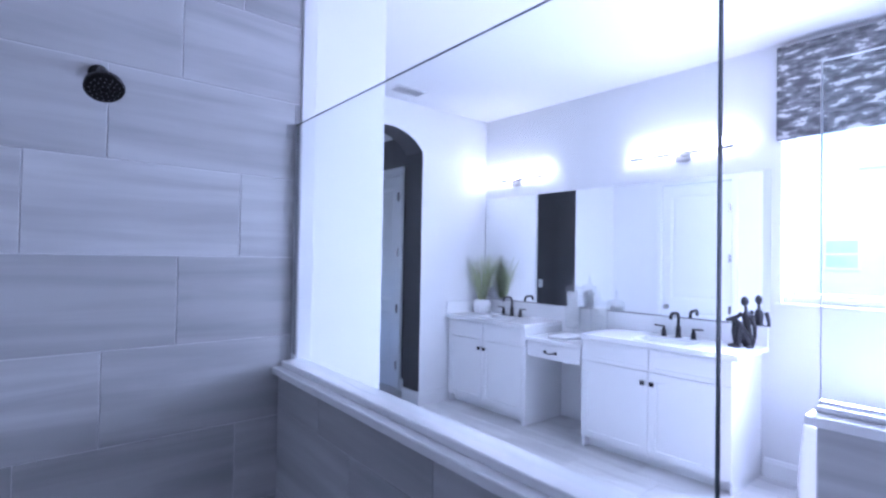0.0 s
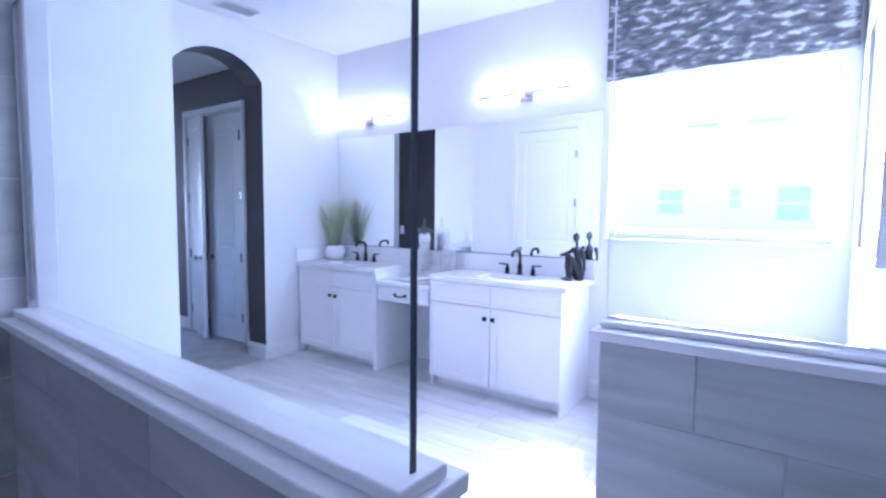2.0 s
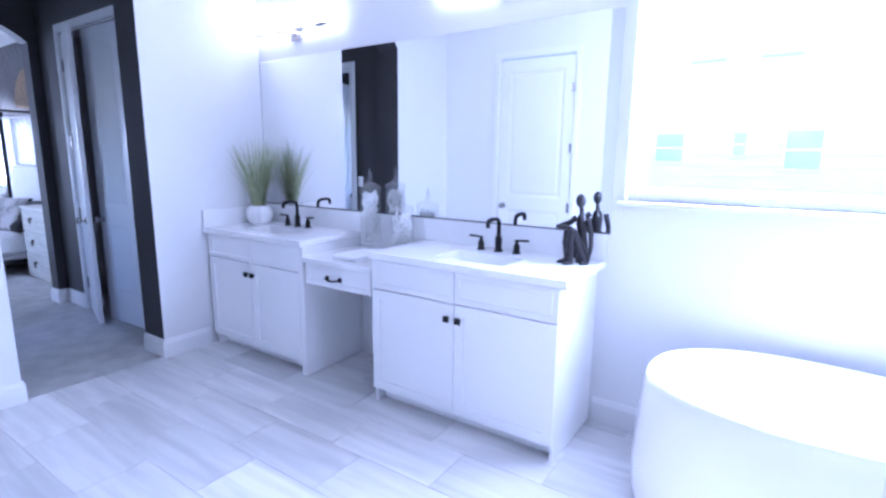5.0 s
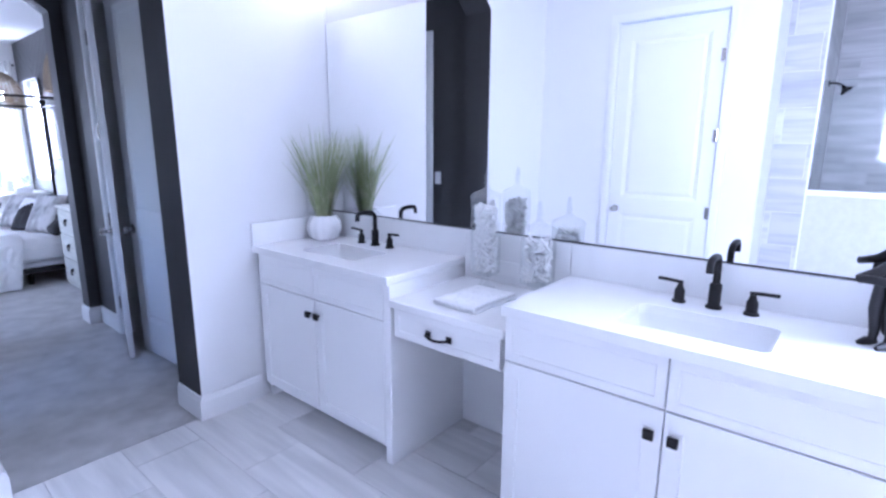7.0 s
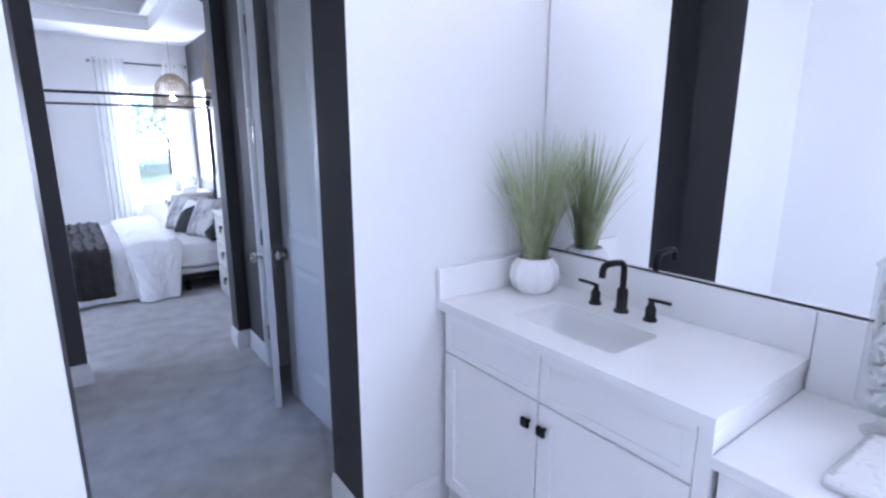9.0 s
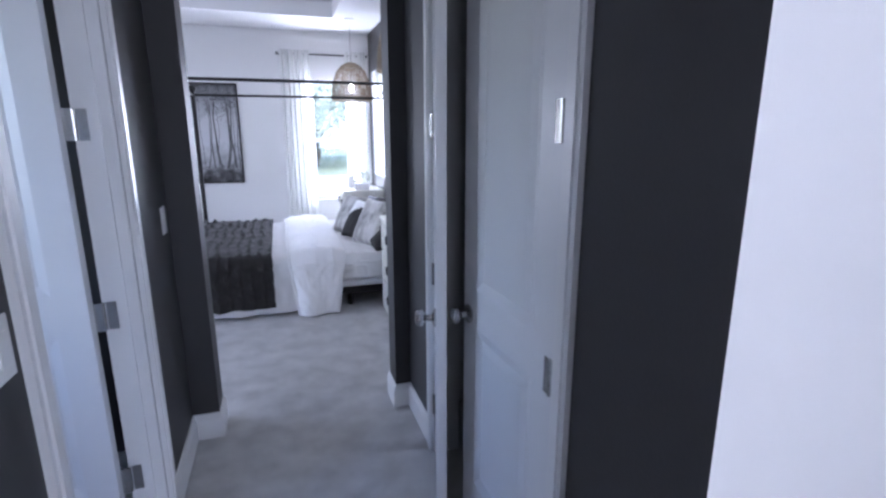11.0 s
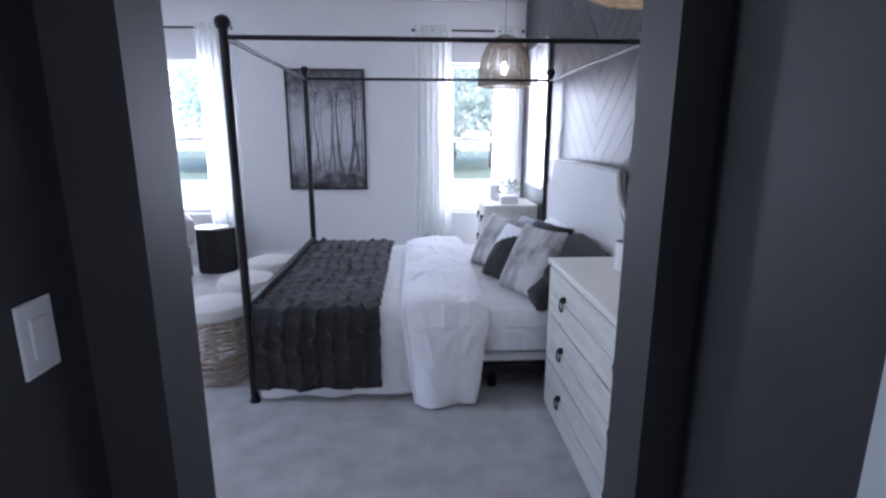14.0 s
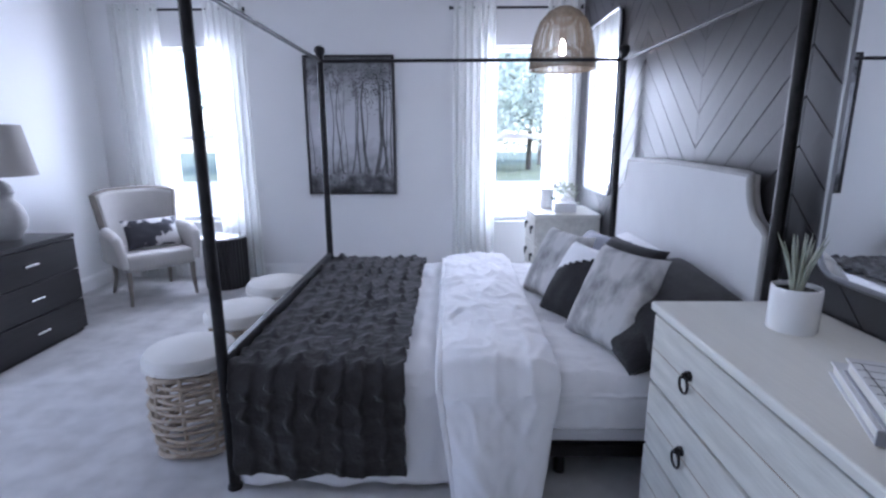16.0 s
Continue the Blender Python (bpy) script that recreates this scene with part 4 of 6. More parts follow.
def faucet(cy):
    r = root("basin_faucet", "dark bronze widespread faucet with two levers", "faucet", (3.70, cy, 0.912))
    s = B()
    lathe(s, [(0, 0), (0.027, 0), (0.027, 0.008), (0.020, 0.012), (0.020, 0.085), (0.015, 0.09), (0, 0.09)], seg=20)
    path = [(0, 0, 0.085), (0, 0, 0.155)] + [(-0.035 + 0.035 * math.cos(a), 0, 0.155 + 0.035 * math.sin(a)) for a in (radians(20 * k) for k in range(1, 5))]
    path += [(-0.07, 0, 0.193), (-0.085, 0, 0.193)] + [(-0.105 + 0.0 - 0.022 * math.sin(radians(k)), 0, 0.193 - 0.022 + 0.022 * math.cos(radians(k))) for k in (30, 60, 90)] + [(-0.128, 0, 0.150)]
    tube(s, path, 0.012, 12)
    part("spout", s, BRONZE, r, smooth=True)
    for sd in (-1, 1):
        h = B()
        lathe(h, [(0, 0), (0.024, 0), (0.024, 0.007), (0.018, 0.011), (0.018, 0.045), (0.012, 0.055), (0.009, 0.07), (0, 0.07)], 0, sd * 0.115, 0, 18)
        tube(h, [(0, sd * 0.105, 0.074), (-0.004, sd * 0.15, 0.078), (-0.008, sd * 0.19, 0.080)], 0.0065, 8)
        part("lever_handle", h, BRONZE, r, smooth=True)


faucet(3.385)
faucet(1.655)


def vanity_light(cy, z, n=4):
    r = root("wall_light", "chrome four-lamp vanity light lit above mirror", "wall light", (EAST, cy, z))
    part("back_plate", bx(-0.022, -0.001, -0.06, 0.06, -0.055, 0.03, 0.004), NICKEL, r)
    part("bar", tube(B(), [(-0.075, -0.39, 0), (-0.075, 0.39, 0)], 0.006, 8), NICKEL, r, smooth=True)
    part("arm", tube(B(), [(-0.02, 0, -0.01), (-0.075, 0, 0)], 0.008, 8), CHROME, r, smooth=True)
    for k in range(n):
        y = -0.348 + 0.232 * k
        s = part("lamp_cup", bx(-0.10, -0.05, y - 0.052, y + 0.052, -0.010, 0.014, 0.003), NICKEL, r)
        part("glass_shade", bx(-0.098, -0.052, y - 0.05, y + 0.05, 0.014, 0.075, 0.004), LIGHT_GLASS, s, "lit frosted glass block")


vanity_light(1.675, 2.362)
vanity_light(3.43, 2.335)

# free-standing tub
tb = root("bathtub", "white freestanding oval bathtub under the window", "bathtub", (3.30, 0.15, 0))
tbm, loops = B(), []
for z, q in ((0.0, 0.93), (0.02, 0.955), (0.12, 0.99), (0.25, 1.0), (0.45, 0.975), (0.575, 0.955), (0.60, 0.945), (0.612, 0.925), (0.605, 0.90), (0.58, 0.885), (0.42, 0.85), (0.24, 0.78), (0.17, 0.66), (0.15, 0.45), (0.145, 0.1)):
    ring = []
    for k in range(56):
        c, s = math.cos(2 * math.pi * k / 56), math.sin(2 * math.pi * k / 56)
        ring.append(tbm.verts.new((0.42 * q * math.copysign(abs(c) ** 0.9, c), 0.60 * q * math.copysign(abs(s) ** 0.9, s), z)))
    loops.append(ring)
for l0, l1 in zip(loops, loops[1:]):
    for k in range(56):
        tbm.faces.new((l0[k], l0[(k + 1) % 56], l1[(k + 1) % 56], l1[k]))
tbm.faces.new(loops[0][::-1])
tbm.faces.new(loops[-1])
part("shell", tbm, CERAMIC, tb, smooth=True)
part("drain", lathe(B(), [(0, 0.006), (0.03, 0.006), (0.033, 0), (0, 0)], 0.1, 0.0, 0.150, 20), CHROME, tb)

# potted grass
rg = random.Random(4)
pg = root("potted_grass", "green ornamental grass in a ribbed white pot", "plant", (3.64, 3.765, 0.912))
part("pot", lathe(B(), [(0, 0), (0.062, 0), (0.088, 0.022), (0.103, 0.066), (0.096, 0.112), (0.074, 0.138), (0.074, 0.145), (0.067, 0.145), (0.064, 0.12), (0, 0.12)], seg=60, flute=0.03, count=12), CERAMIC, pg, smooth=True)
part("soil", lathe(B(), [(0, 0.127), (0.058, 0.125), (0.058, 0.12)], seg=20), SOIL, pg)
gb = B()
for k in range(230):
    a, lean = rg.uniform(0, 2 * math.pi), rg.uniform(0.0, 1.0) ** 0.6
    length, w = rg.uniform(0.34, 0.58), rg.uniform(0.0016, 0.0036)
    r0 = rg.uniform(0, 0.045)
    base = Vector((r0 * math.cos(a), r0 * math.sin(a), 0.125))
    d = Vector((math.cos(a), math.sin(a), 0))
    side = Vector((-math.sin(a + 0.6), math.cos(a + 0.6), 0))
    prev = None
    for j in range(6):
        u = j / 5
        c = base + d * (lean * (0.11 * u + 0.09 * u * u)) + Vector((0, 0, length * (u - 0.12 * lean * u * u)))
        if c.y > 0.125:
            c.y = 0.125
        if c.x > 0.155:
            c.x = 0.155
        ww = w * (1 - u) ** 0.5 + 0.0002
        row = (gb.verts.new(c - side * ww), gb.verts.new(c + side * ww + Vector((0, 0, 0.0004))))
        if prev:
            gb.faces.new((prev[0], prev[1], row[1], row[0]))
        prev = row
tagged(part("grass_blades", gb, LEAF_GRASS, pg, "thin arching green blades"), kind="stuff")


def stick_jar(x, y, h, r, label, seed):
    rr = random.Random(seed)
    j = root("apothecary_jar", label, "jar", (x, y, 0.812), group="jars on the makeup counter")
    part("foot", lathe(B(), [(0, 0.002), (r * 0.7, 0.002), (r * 0.72, 0.006), (r * 0.4, 0.018), (r * 0.24, 0.036), (r * 0.34, 0.06), (r * 0.6, 0.068), (0, 0.069)], seg=32), JAR_GLASS, j, smooth=True)
    g = part("glass_body", lathe(B(), [(0, 0.070), (r * 0.9, 0.072), (r, 0.082), (r, h - 0.005), (r * 1.04, h)], seg=40), JAR_GLASS, j, smooth=True)
    g.visible_shadow = False
    for o in j.children:
        o.visible_shadow = False
    li = part("lid", lathe(B(), [(r * 1.06, h + 0.001), (r * 1.08, h + 0.006), (r * 0.85, h + 0.022), (r * 0.35, h + 0.036), (r * 0.2, h + 0.05), (0.0, h + 0.05)], seg=36), JAR_GLASS, j, "glass lid", True)
    li.visible_shadow = False
    part("finial", lathe(B(), [(0, h + 0.05), (0.008, h + 0.052), (0.014, h + 0.07), (0.009, h + 0.085), (0.012, h + 0.095), (0.008, h + 0.12), (0.004, h + 0.128), (0, h + 0.128)], seg=18), JAR_GLASS, li, "glass finial", True)
    st = B()
    n = int(h / 0.0027)
    for k in range(n):
        z = 0.102 + (h - 0.135) * k / n
        b, t, ln = rr.uniform(0, 2 * math.pi), rr.uniform(-1.25, 1.25), rr.uniform(0.030, 0.046)
        a = b + math.pi / 2 + rr.uniform(-0.25, 0.25)
        flat = ln * math.cos(t)
        q = math.sqrt(max(0.0, (r * 0.93 - 0.009) ** 2 - flat * flat)) * rr.random() ** 0.3
        c = Vector((q * math.cos(b), q * math.sin(b), z))
        d = Vector((math.cos(a) * math.cos(t), math.sin(a) * math.cos(t), math.sin(t))) * ln * 0.8
        tube(st, [c - d, c + d], rr.uniform(0.0062, 0.0088), 8)
    tagged(part("driftwood_sticks", st, STICKS, j, "short white wooden sticks"), kind="stuff")


stick_jar(3.672, 2.612, 0.424, 0.068, "tall glass apothecary jar filled with white sticks", 1)
stick_jar(3.665, 2.335, 0.30, 0.074, "short glass apothecary jar filled with white sticks", 2)

tw = root("folded_towel", "folded white hand towel on the makeup counter", "towel", (3.475, 2.525, 0.812), -2)
for k, (x0, x1, y0, y1) in enumerate(((-0.142, 0.15, -0.112, 0.108), (-0.136, 0.148, -0.104, 0.110), (-0.140, 0.140, -0.110, 0.100))):
    def fold(u, v):
        x, y = x0 + (x1 - x0) * u, y0 + (y1 - y0) * v
        ripple = 0.5 + 0.5 * noise.noise(Vector((x * 14, y * 14, k * 3.1)))
        edge = max(0.0, 1 - min(u, 1 - u, v, 1 - v) / 0.08)
        return (x + 0.005 * noise.noise(Vector((y * 18, k, 1))), y + 0.005 * noise.noise(Vector((x * 18, k, 2))), 0.004 + 0.0105 * k + 0.004 * ripple - 0.003 * edge)
    thick(part("fold", sheet(B(), 24, 18, fold), TOWEL, tw, smooth=True), 0.005)
part("rolled_edge", tube(B(), [(-0.141, -0.108 + 0.021 * j, 0.0165 + 0.0012 * math.sin(j * 2.1)) for j in range(11)], 0.011, 8), TOWEL, tw, "doubled over front edge", True)

# seated figure
sf = B()


def limb(path, rad, flat=1.0):
    tube(sf, path, rad, 12, flat=flat)


def ball(c, r, sx=1, sy=1, sz=1):
    m = Matrix.Translation(c) @ Matrix.Diagonal((r * sx, r * sy, r * sz, 1))
    bmesh.ops.create_icosphere(sf, subdivisions=3, radius=1, matrix=m)


limb([(0.02, 0, 0.0), (0.025, 0, 0.06), (0.02, 0, 0.14), (0.012, 0, 0.19), (0.010, 0, 0.225), (0.010, 0, 0.24)], [0.040, 0.042, 0.028, 0.038, 0.030, 0.012], 0.75)
limb([(0.010, 0, 0.235), (0.005, 0, 0.275)], [0.011, 0.010])
ball((0.0, 0, 0.30), 0.026, 1.0, 0.9, 1.25)
for s in (-1, 1):
    limb([(0.02, s * 0.026, 0.03), (-0.02, s * 0.026, 0.10), (-0.055, s * 0.022, 0.165)], [0.028, 0.023, 0.018])
    limb([(-0.055, s * 0.022, 0.168), (-0.062, s * 0.022, 0.10), (-0.055, s * 0.022, 0.03), (-0.06, s * 0.022, 0.012)], [0.018, 0.019, 0.012, 0.011])
    limb([(-0.045, s * 0.022, 0.008), (-0.075, s * 0.024, 0.008), (-0.105, s * 0.026, 0.006)], [0.010, 0.014, 0.006], 0.7)
limb([(0.010, 0.045, 0.215), (-0.02, 0.06, 0.19), (-0.075, 0.075, 0.172), (-0.085, 0.06, 0.170)], [0.016, 0.014, 0.011, 0.010])
limb([(-0.085, 0.07, 0.172), (-0.078, 0.02, 0.176), (-0.065, -0.03, 0.172)], [0.011, 0.012, 0.011])
limb([(0.012, -0.048, 0.215), (0.03, -0.06, 0.15), (0.035, -0.058, 0.08), (0.02, -0.055, 0.01)], [0.016, 0.013, 0.011, 0.010])
limb([(0.02, -0.055, 0.008), (-0.02, -0.058, 0.006)], [0.012, 0.009])
sc = Matrix.Translation((3.668, 1.175, 0.912)) @ Matrix.Rotation(radians(-38), 4, "Z") @ Matrix.Diagonal((1.0, 1.0, 1.07, 1))
bmesh.ops.transform(sf, matrix=sc, verts=sf.verts[:])
tagged(part("statue", sf, STATUE, smooth=True), "dark bronze seated figure statue on the countertop", "statue")


# ---- bedroom ----
# windows
def bed_window(name, x0, x1):
    r = root(name, "white double-hung bedroom window with daylight behind", "window", ((x0 + x1) / 2, BED_N, 0.585), kind="structure")
    h, w = 1.67, (x1 - x0) / 2
    f = B()
    for a0, a1, z0, z1 in ((-w, -w + 0.045, 0, h), (w - 0.045, w, 0, h), (-w + 0.045, w - 0.045, 0, 0.05), (-w + 0.045, w - 0.045, h - 0.045, h)):
        box(f, a0, a1, 0.05, 0.12, z0, z1, 0.003)
    part("window_frame", f, PVC, r)
    part("meeting_rail", bx(-w + 0.045, w - 0.045, 0.06, 0.11, h * 0.5 - 0.025, h * 0.5 + 0.025, 0.003), PVC, r)
    for z0, z1, y in ((0.05, h * 0.5 - 0.025, 0.075), (h * 0.5 + 0.025, h - 0.045, 0.095)):
        p = part("pane", bx(-w + 0.045, w - 0.045, y, y + 0.005, z0, z1), GLASS, r)
        p.visible_shadow = False
    part("window_sill", bx(-w - 0.03, w + 0.03, -0.03, 0.05, -0.02, 0.0, 0.004), TRIM, r)


bed_window("window_2", *W1)
bed_window("window_3", *W2)
# supposed window out of view, put in where the side fill lamp stands
w4 = root("window_4", "unseen side window added for the bedroom fill lamp", "window", (BED_W, 7.6, 0.62), 90, kind="structure")
part("pane", bx(-0.45, 0.45, 0.07, 0.08, 0.0, 1.66), GLASS, w4).visible_shadow = False


def curtain(name, x0, x1, seed):
    rr = random.Random(seed)
    r = root(name, "white sheer pleated curtain panel hung from rod", "curtain", ((x0 + x1) / 2, BED_N - 0.095, 0.02), group="sheer curtains")
    w, folds, ph = (x1 - x0) / 2, max(5, int((x1 - x0) / 0.062)), rr.uniform(0, 6)

    def fn(u, v):
        x = -w + 2 * w * u
        a = 2 * math.pi * folds * u + ph
        amp = 0.026 * (0.55 + 0.45 * (1 - v)) + 0.006 * math.sin(3 * a / folds + v * 3)
        return (x * (0.94 + 0.06 * (1 - v)) + 0.006 * math.sin(a * 0.5 + 2 * v), amp * math.sin(a + 0.5 * math.sin(2.1 * v)), 2.60 * v)
    part("fabric", sheet(B(), folds * 10, 14, fn), SHEER, r, smooth=True)


curtain("curtain", -0.66, -0.16, 1)
curtain("curtain", 0.25, 0.64, 2)
curtain("curtain", 2.55, 2.97, 3)
curtain("curtain", 3.42, 3.74, 4)
for x0, x1 in ((-0.62, 0.62), (2.54, 3.74)):
    cr = root("curtain_rod", "black iron curtain rod above the window", "curtain rod", ((x0 + x1) / 2, BED_N - 0.07, 2.572))
    w = (x1 - x0) / 2
    part("rod", tube(B(), [(-w, 0, 0), (w, 0, 0)], 0.011, 10), STEEL, cr, smooth=True)
    for s in (-1, 1):
        part("finial", tube(B(), [(s * w, 0, 0), (s * (w + 0.012), 0, 0)], 0.02, 12), STEEL, cr, smooth=True)
        part("bracket", bx(s * w * 0.95 - 0.008, s * w * 0.95 + 0.008, 0.0, 0.069, -0.012, 0.012, 0.002), STEEL, cr)


# painting of a misty wood
def painting_mat():
    m = bpy.data.materials.new("misty_forest_canvas")
    m.use_nodes = True
    nt = m.node_tree
    b = nt.nodes["Principled BSDF"]
    b.inputs["Roughness"].default_value = 0.8
    tc = nt.nodes.new("ShaderNodeTexCoord")
    n = nt.nodes.new("ShaderNodeTexNoise")
    n.inputs["Scale"].default_value, n.inputs["Detail"].default_value = 9, 8
    sep = nt.nodes.new("ShaderNodeSeparateXYZ")
    nt.links.new(tc.outputs["Object"], n.inputs["Vector"])
    nt.links.new(tc.outputs["Object"], sep.inputs[0])
    # light mist in the middle heights, dark crowns above, dark ground below
    cv = nt.nodes.new("ShaderNodeValToRGB")
    e = cv.color_ramp.elements
    e[0].position, e[0].color = 0.0, (0.02, 0.02, 0.022, 1)
    e[1].position, e[1].color = 1.0, (0.10, 0.10, 0.105, 1)
    for p, c in ((0.08, 0.10), (0.2, 0.30), (0.42, 0.58), (0.66, 0.54), (0.85, 0.26)):
        k = e.new(p)
        k.color = (c, c, c * 1.05, 1)
    mr = nt.nodes.new("ShaderNodeMapRange")
    mr.inputs["From Max"].default_value = 1.3
    nt.links.new(sep.outputs["Z"], mr.inputs[0])
    ad = nt.nodes.new("ShaderNodeMath")
    ad.operation = "MULTIPLY_ADD"
    ad.inputs[1].default_value, ad.inputs[2].default_value = 0.5, -0.25
    nt.links.new(n.outputs["Fac"], ad.inputs[0])
    su = nt.nodes.new("ShaderNodeMath")
    nt.links.new(ad.outputs[0], su.inputs[0])
    nt.links.new(mr.outputs[0], su.inputs[1])
    nt.links.new(su.outputs[0], cv.inputs[0])
    nt.links.new(cv.outputs[0], b.inputs["Base Color"])
    return m


pc = root("framed_painting", "black framed grey painting of misty woodland trees", "painting", (1.567, BED_N, 0.858))
fr = B()
for x0, x1, z0, z1 in ((-0.434, -0.412, 0, 1.316), (0.412, 0.434, 0, 1.316), (-0.412, 0.412, 0, 0.022), (-0.412, 0.412, 1.294, 1.316)):
    box(fr, x0, x1, -0.045, -0.001, z0, z1, 0.003)
part("frame", fr, ESPRESSO, pc)
part("canvas", bx(-0.412, 0.412, -0.028, -0.004, 0.022, 1.294), painting_mat(), pc)
rp = random.Random(9)
TRUNK_PAINT = mat("painted_dark_grey", (0.16, 0.16, 0.165), 0.8, var=0.3, scale=12)
for x, w, lean in ((-0.19, 0.010, 0.02), (-0.08, 0.012, -0.05), (0.0, 0.010, 0.06), (0.07, 0.013, 0.0), (0.17, 0.022, -0.06), (0.25, 0.030, 0.05), (0.34, 0.020, -0.02), (-0.28, 0.007, 0.03), (-0.36, 0.006, -0.03), (0.12, 0.007, 0.04), (-0.14, 0.006, 0.05), (0.30, 0.008, 0.06), (-0.04, 0.006, -0.02), (0.385, 0.010, 0.01)):
    prev, trunk = None, B()
    for k in range(9):
        u = k / 8
        z = 0.20 + rp.uniform(-0.01, 0.01) + 0.88 * u
        cx = x + lean * math.sin(u * 2.6) + 0.008 * math.sin(u * 9 + x * 20)
        ww = 0.72 * w * (1 - 0.6 * u)
        row = (trunk.verts.new((cx - ww, -0.0285, z)), trunk.verts.new((cx + ww, -0.0285, z)))
        if prev:
            trunk.faces.new((prev[0], prev[1], row[1], row[0]))
        prev = row
    part("painted_trunk", trunk, TRUNK_PAINT, pc)

LEAF_PAINT = mat("painted_leaf_grey", (0.10, 0.10, 0.105), 0.8, var=0.35, scale=9)
leaf_marks = B()
for k in range(900):
    u = rp.random()
    cx, cz = (rp.gauss(0.20, 0.13), rp.gauss(1.06, 0.12)) if u < 0.6 else (rp.gauss(-0.22, 0.12), rp.gauss(1.14, 0.08)) if u < 0.8 else (rp.uniform(-0.38, 0.38), rp.gauss(0.16, 0.06))
    cx, cz, q, t = min(0.395, max(-0.395, cx)), min(1.275, max(0.045, cz)), rp.uniform(0.004, 0.012), rp.uniform(0, 3.14)
    leaf_marks.faces.new([leaf_marks.verts.new((cx + q * m * math.cos(t + g), -0.0289, cz + q * m * math.sin(t + g))) for m, g in ((1, 0), (0.5, 1.57), (1, 3.14), (0.5, 4.71))])
tagged(part("painted_leaves", leaf_marks, LEAF_PAINT, pc), kind="stuff")

# bed
BX0, BX1, BY0, BY1, TOPZ = 1.64, 3.715, 7.85, 9.68, 0.50
bd = root("canopy_bed", "dark iron four-poster canopy bed with upholstered headboard", "bed", (0, 0, 0))
for x, y in ((BX0, BY0), (BX0, BY1), (BX1, BY0), (BX1, BY1)):
    po = B()
    tube(po, [(x, y, 0.0), (x, y, 1.97)], 0.023, 10)
    lathe(po, [(0, 1.915), (0.022, 1.92), (0.02, 1.94), (0.034, 1.955), (0.039, 1.975), (0.033, 1.997), (0.012, 2.01), (0, 2.01)], x, y, 0.015, 14)
    lathe(po, [(0, 0.0), (0.03, 0.0), (0.03, 0.012), (0.02, 0.02)], x, y, 0, 12)
    part("post", po, STEEL, bd, smooth=True)
for p0, p1 in (((BX0, BY0, 1.925), (BX1, BY0, 1.925)), ((BX0, BY1, 1.925), (BX1, BY1, 1.925)), ((BX0, BY0, 1.925), (BX0, BY1, 1.925)), ((BX1, BY0, 1.925), (BX1, BY1, 1.925))):
    part("canopy_rail", tube(B(), [p0, p1], 0.012, 8), STEEL, bd, smooth=True)
part("foot_rail", bx(BX0 - 0.015, BX0 + 0.015, BY0 + 0.02, BY1 - 0.02, 0.36, 0.58, 0.004), STEEL, bd)
part("side_rail", bx(BX0 + 0.02, BX1 - 0.02, BY0 + 0.03, BY0 + 0.055, 0.125, 0.176, 0.004), STEEL, bd)
part("side_rail", bx(BX0 + 0.02, BX1 - 0.02, BY1 - 0.055, BY1 - 0.03, 0.125, 0.176, 0.004), STEEL, bd)
part("slat_base", bx(BX0 + 0.03, BX1 - 0.03, BY0 + 0.06, BY1 - 0.06, 0.13, 0.18), ESPRESSO, bd)
for x in (2.3, 3.0):
    for y in (BY0 + 0.12, 8.77, BY1 - 0.12):
        part("leg", lathe(B(), [(0, 0), (0.025, 0), (0.02, 0.13), (0, 0.13)], x, y, 0, 10), STEEL, bd)
HY0, HY1 = 7.92, 9.60
outline = [(HY0, 0.25), (HY0, 1.04)]
for k in range(1, 9):
    a = radians(90 * k / 8)
    outline.append((HY0 + 0.15 * math.sin(a), 1.262 - 0.20 * math.cos(a)))
outline += [(HY0 + 0.16, 1.262)]
for k in range(1, 12):
    u = k / 12
    outline.append((HY0 + 0.16 + (HY1 - HY0 - 0.32) * u, 1.262 + 0.012 * math.sin(math.pi * u)))
outline += [(HY1 - (y - HY0), z) for y, z in outline[:11][::-1]]


def slab_yz(bm, pts, x0, x1):
    f = [bm.verts.new((x0, y, z)) for y, z in pts]
    b = [bm.verts.new((x1, y, z)) for y, z in pts]
    bm.faces.new(f)
    bm.faces.new(b[::-1])
    for k in range(len(pts)):
        bm.faces.new((f[k], b[k], b[(k + 1) % len(pts)], f[(k + 1) % len(pts)]))
    return bm


part("headboard", slab_yz(B(), outline, BX1 + 0.0, BX1 + 0.05), HEADBOARD, bd, "pale upholstered headboard with scooped corners")
part("headboard_trim", tube(B(), [(BX1 + 0.012, y, z) for y, z in outline], 0.016, 8), STONEWARE, bd, "slim grey border trim", True)
mt = root("mattress", "white mattress and box spring on the bed frame", "mattress", (0, 0, 0.18))
part("box_spring", bx(BX0 + 0.05, BX1 - 0.02, BY0 + 0.05, BY1 - 0.05, 0.0, 0.06, 0.02), LINEN, mt)


def mattress_fn(bm):
    box(bm, BX0 + 0.045, BX1 - 0.015, BY0 + 0.035, BY1 - 0.035, 0.06, TOPZ - 0.18 - 0.02, 0.05, 4)
    return bm


part("mattress_body", mattress_fn(B()), LINEN, mt, smooth=True)


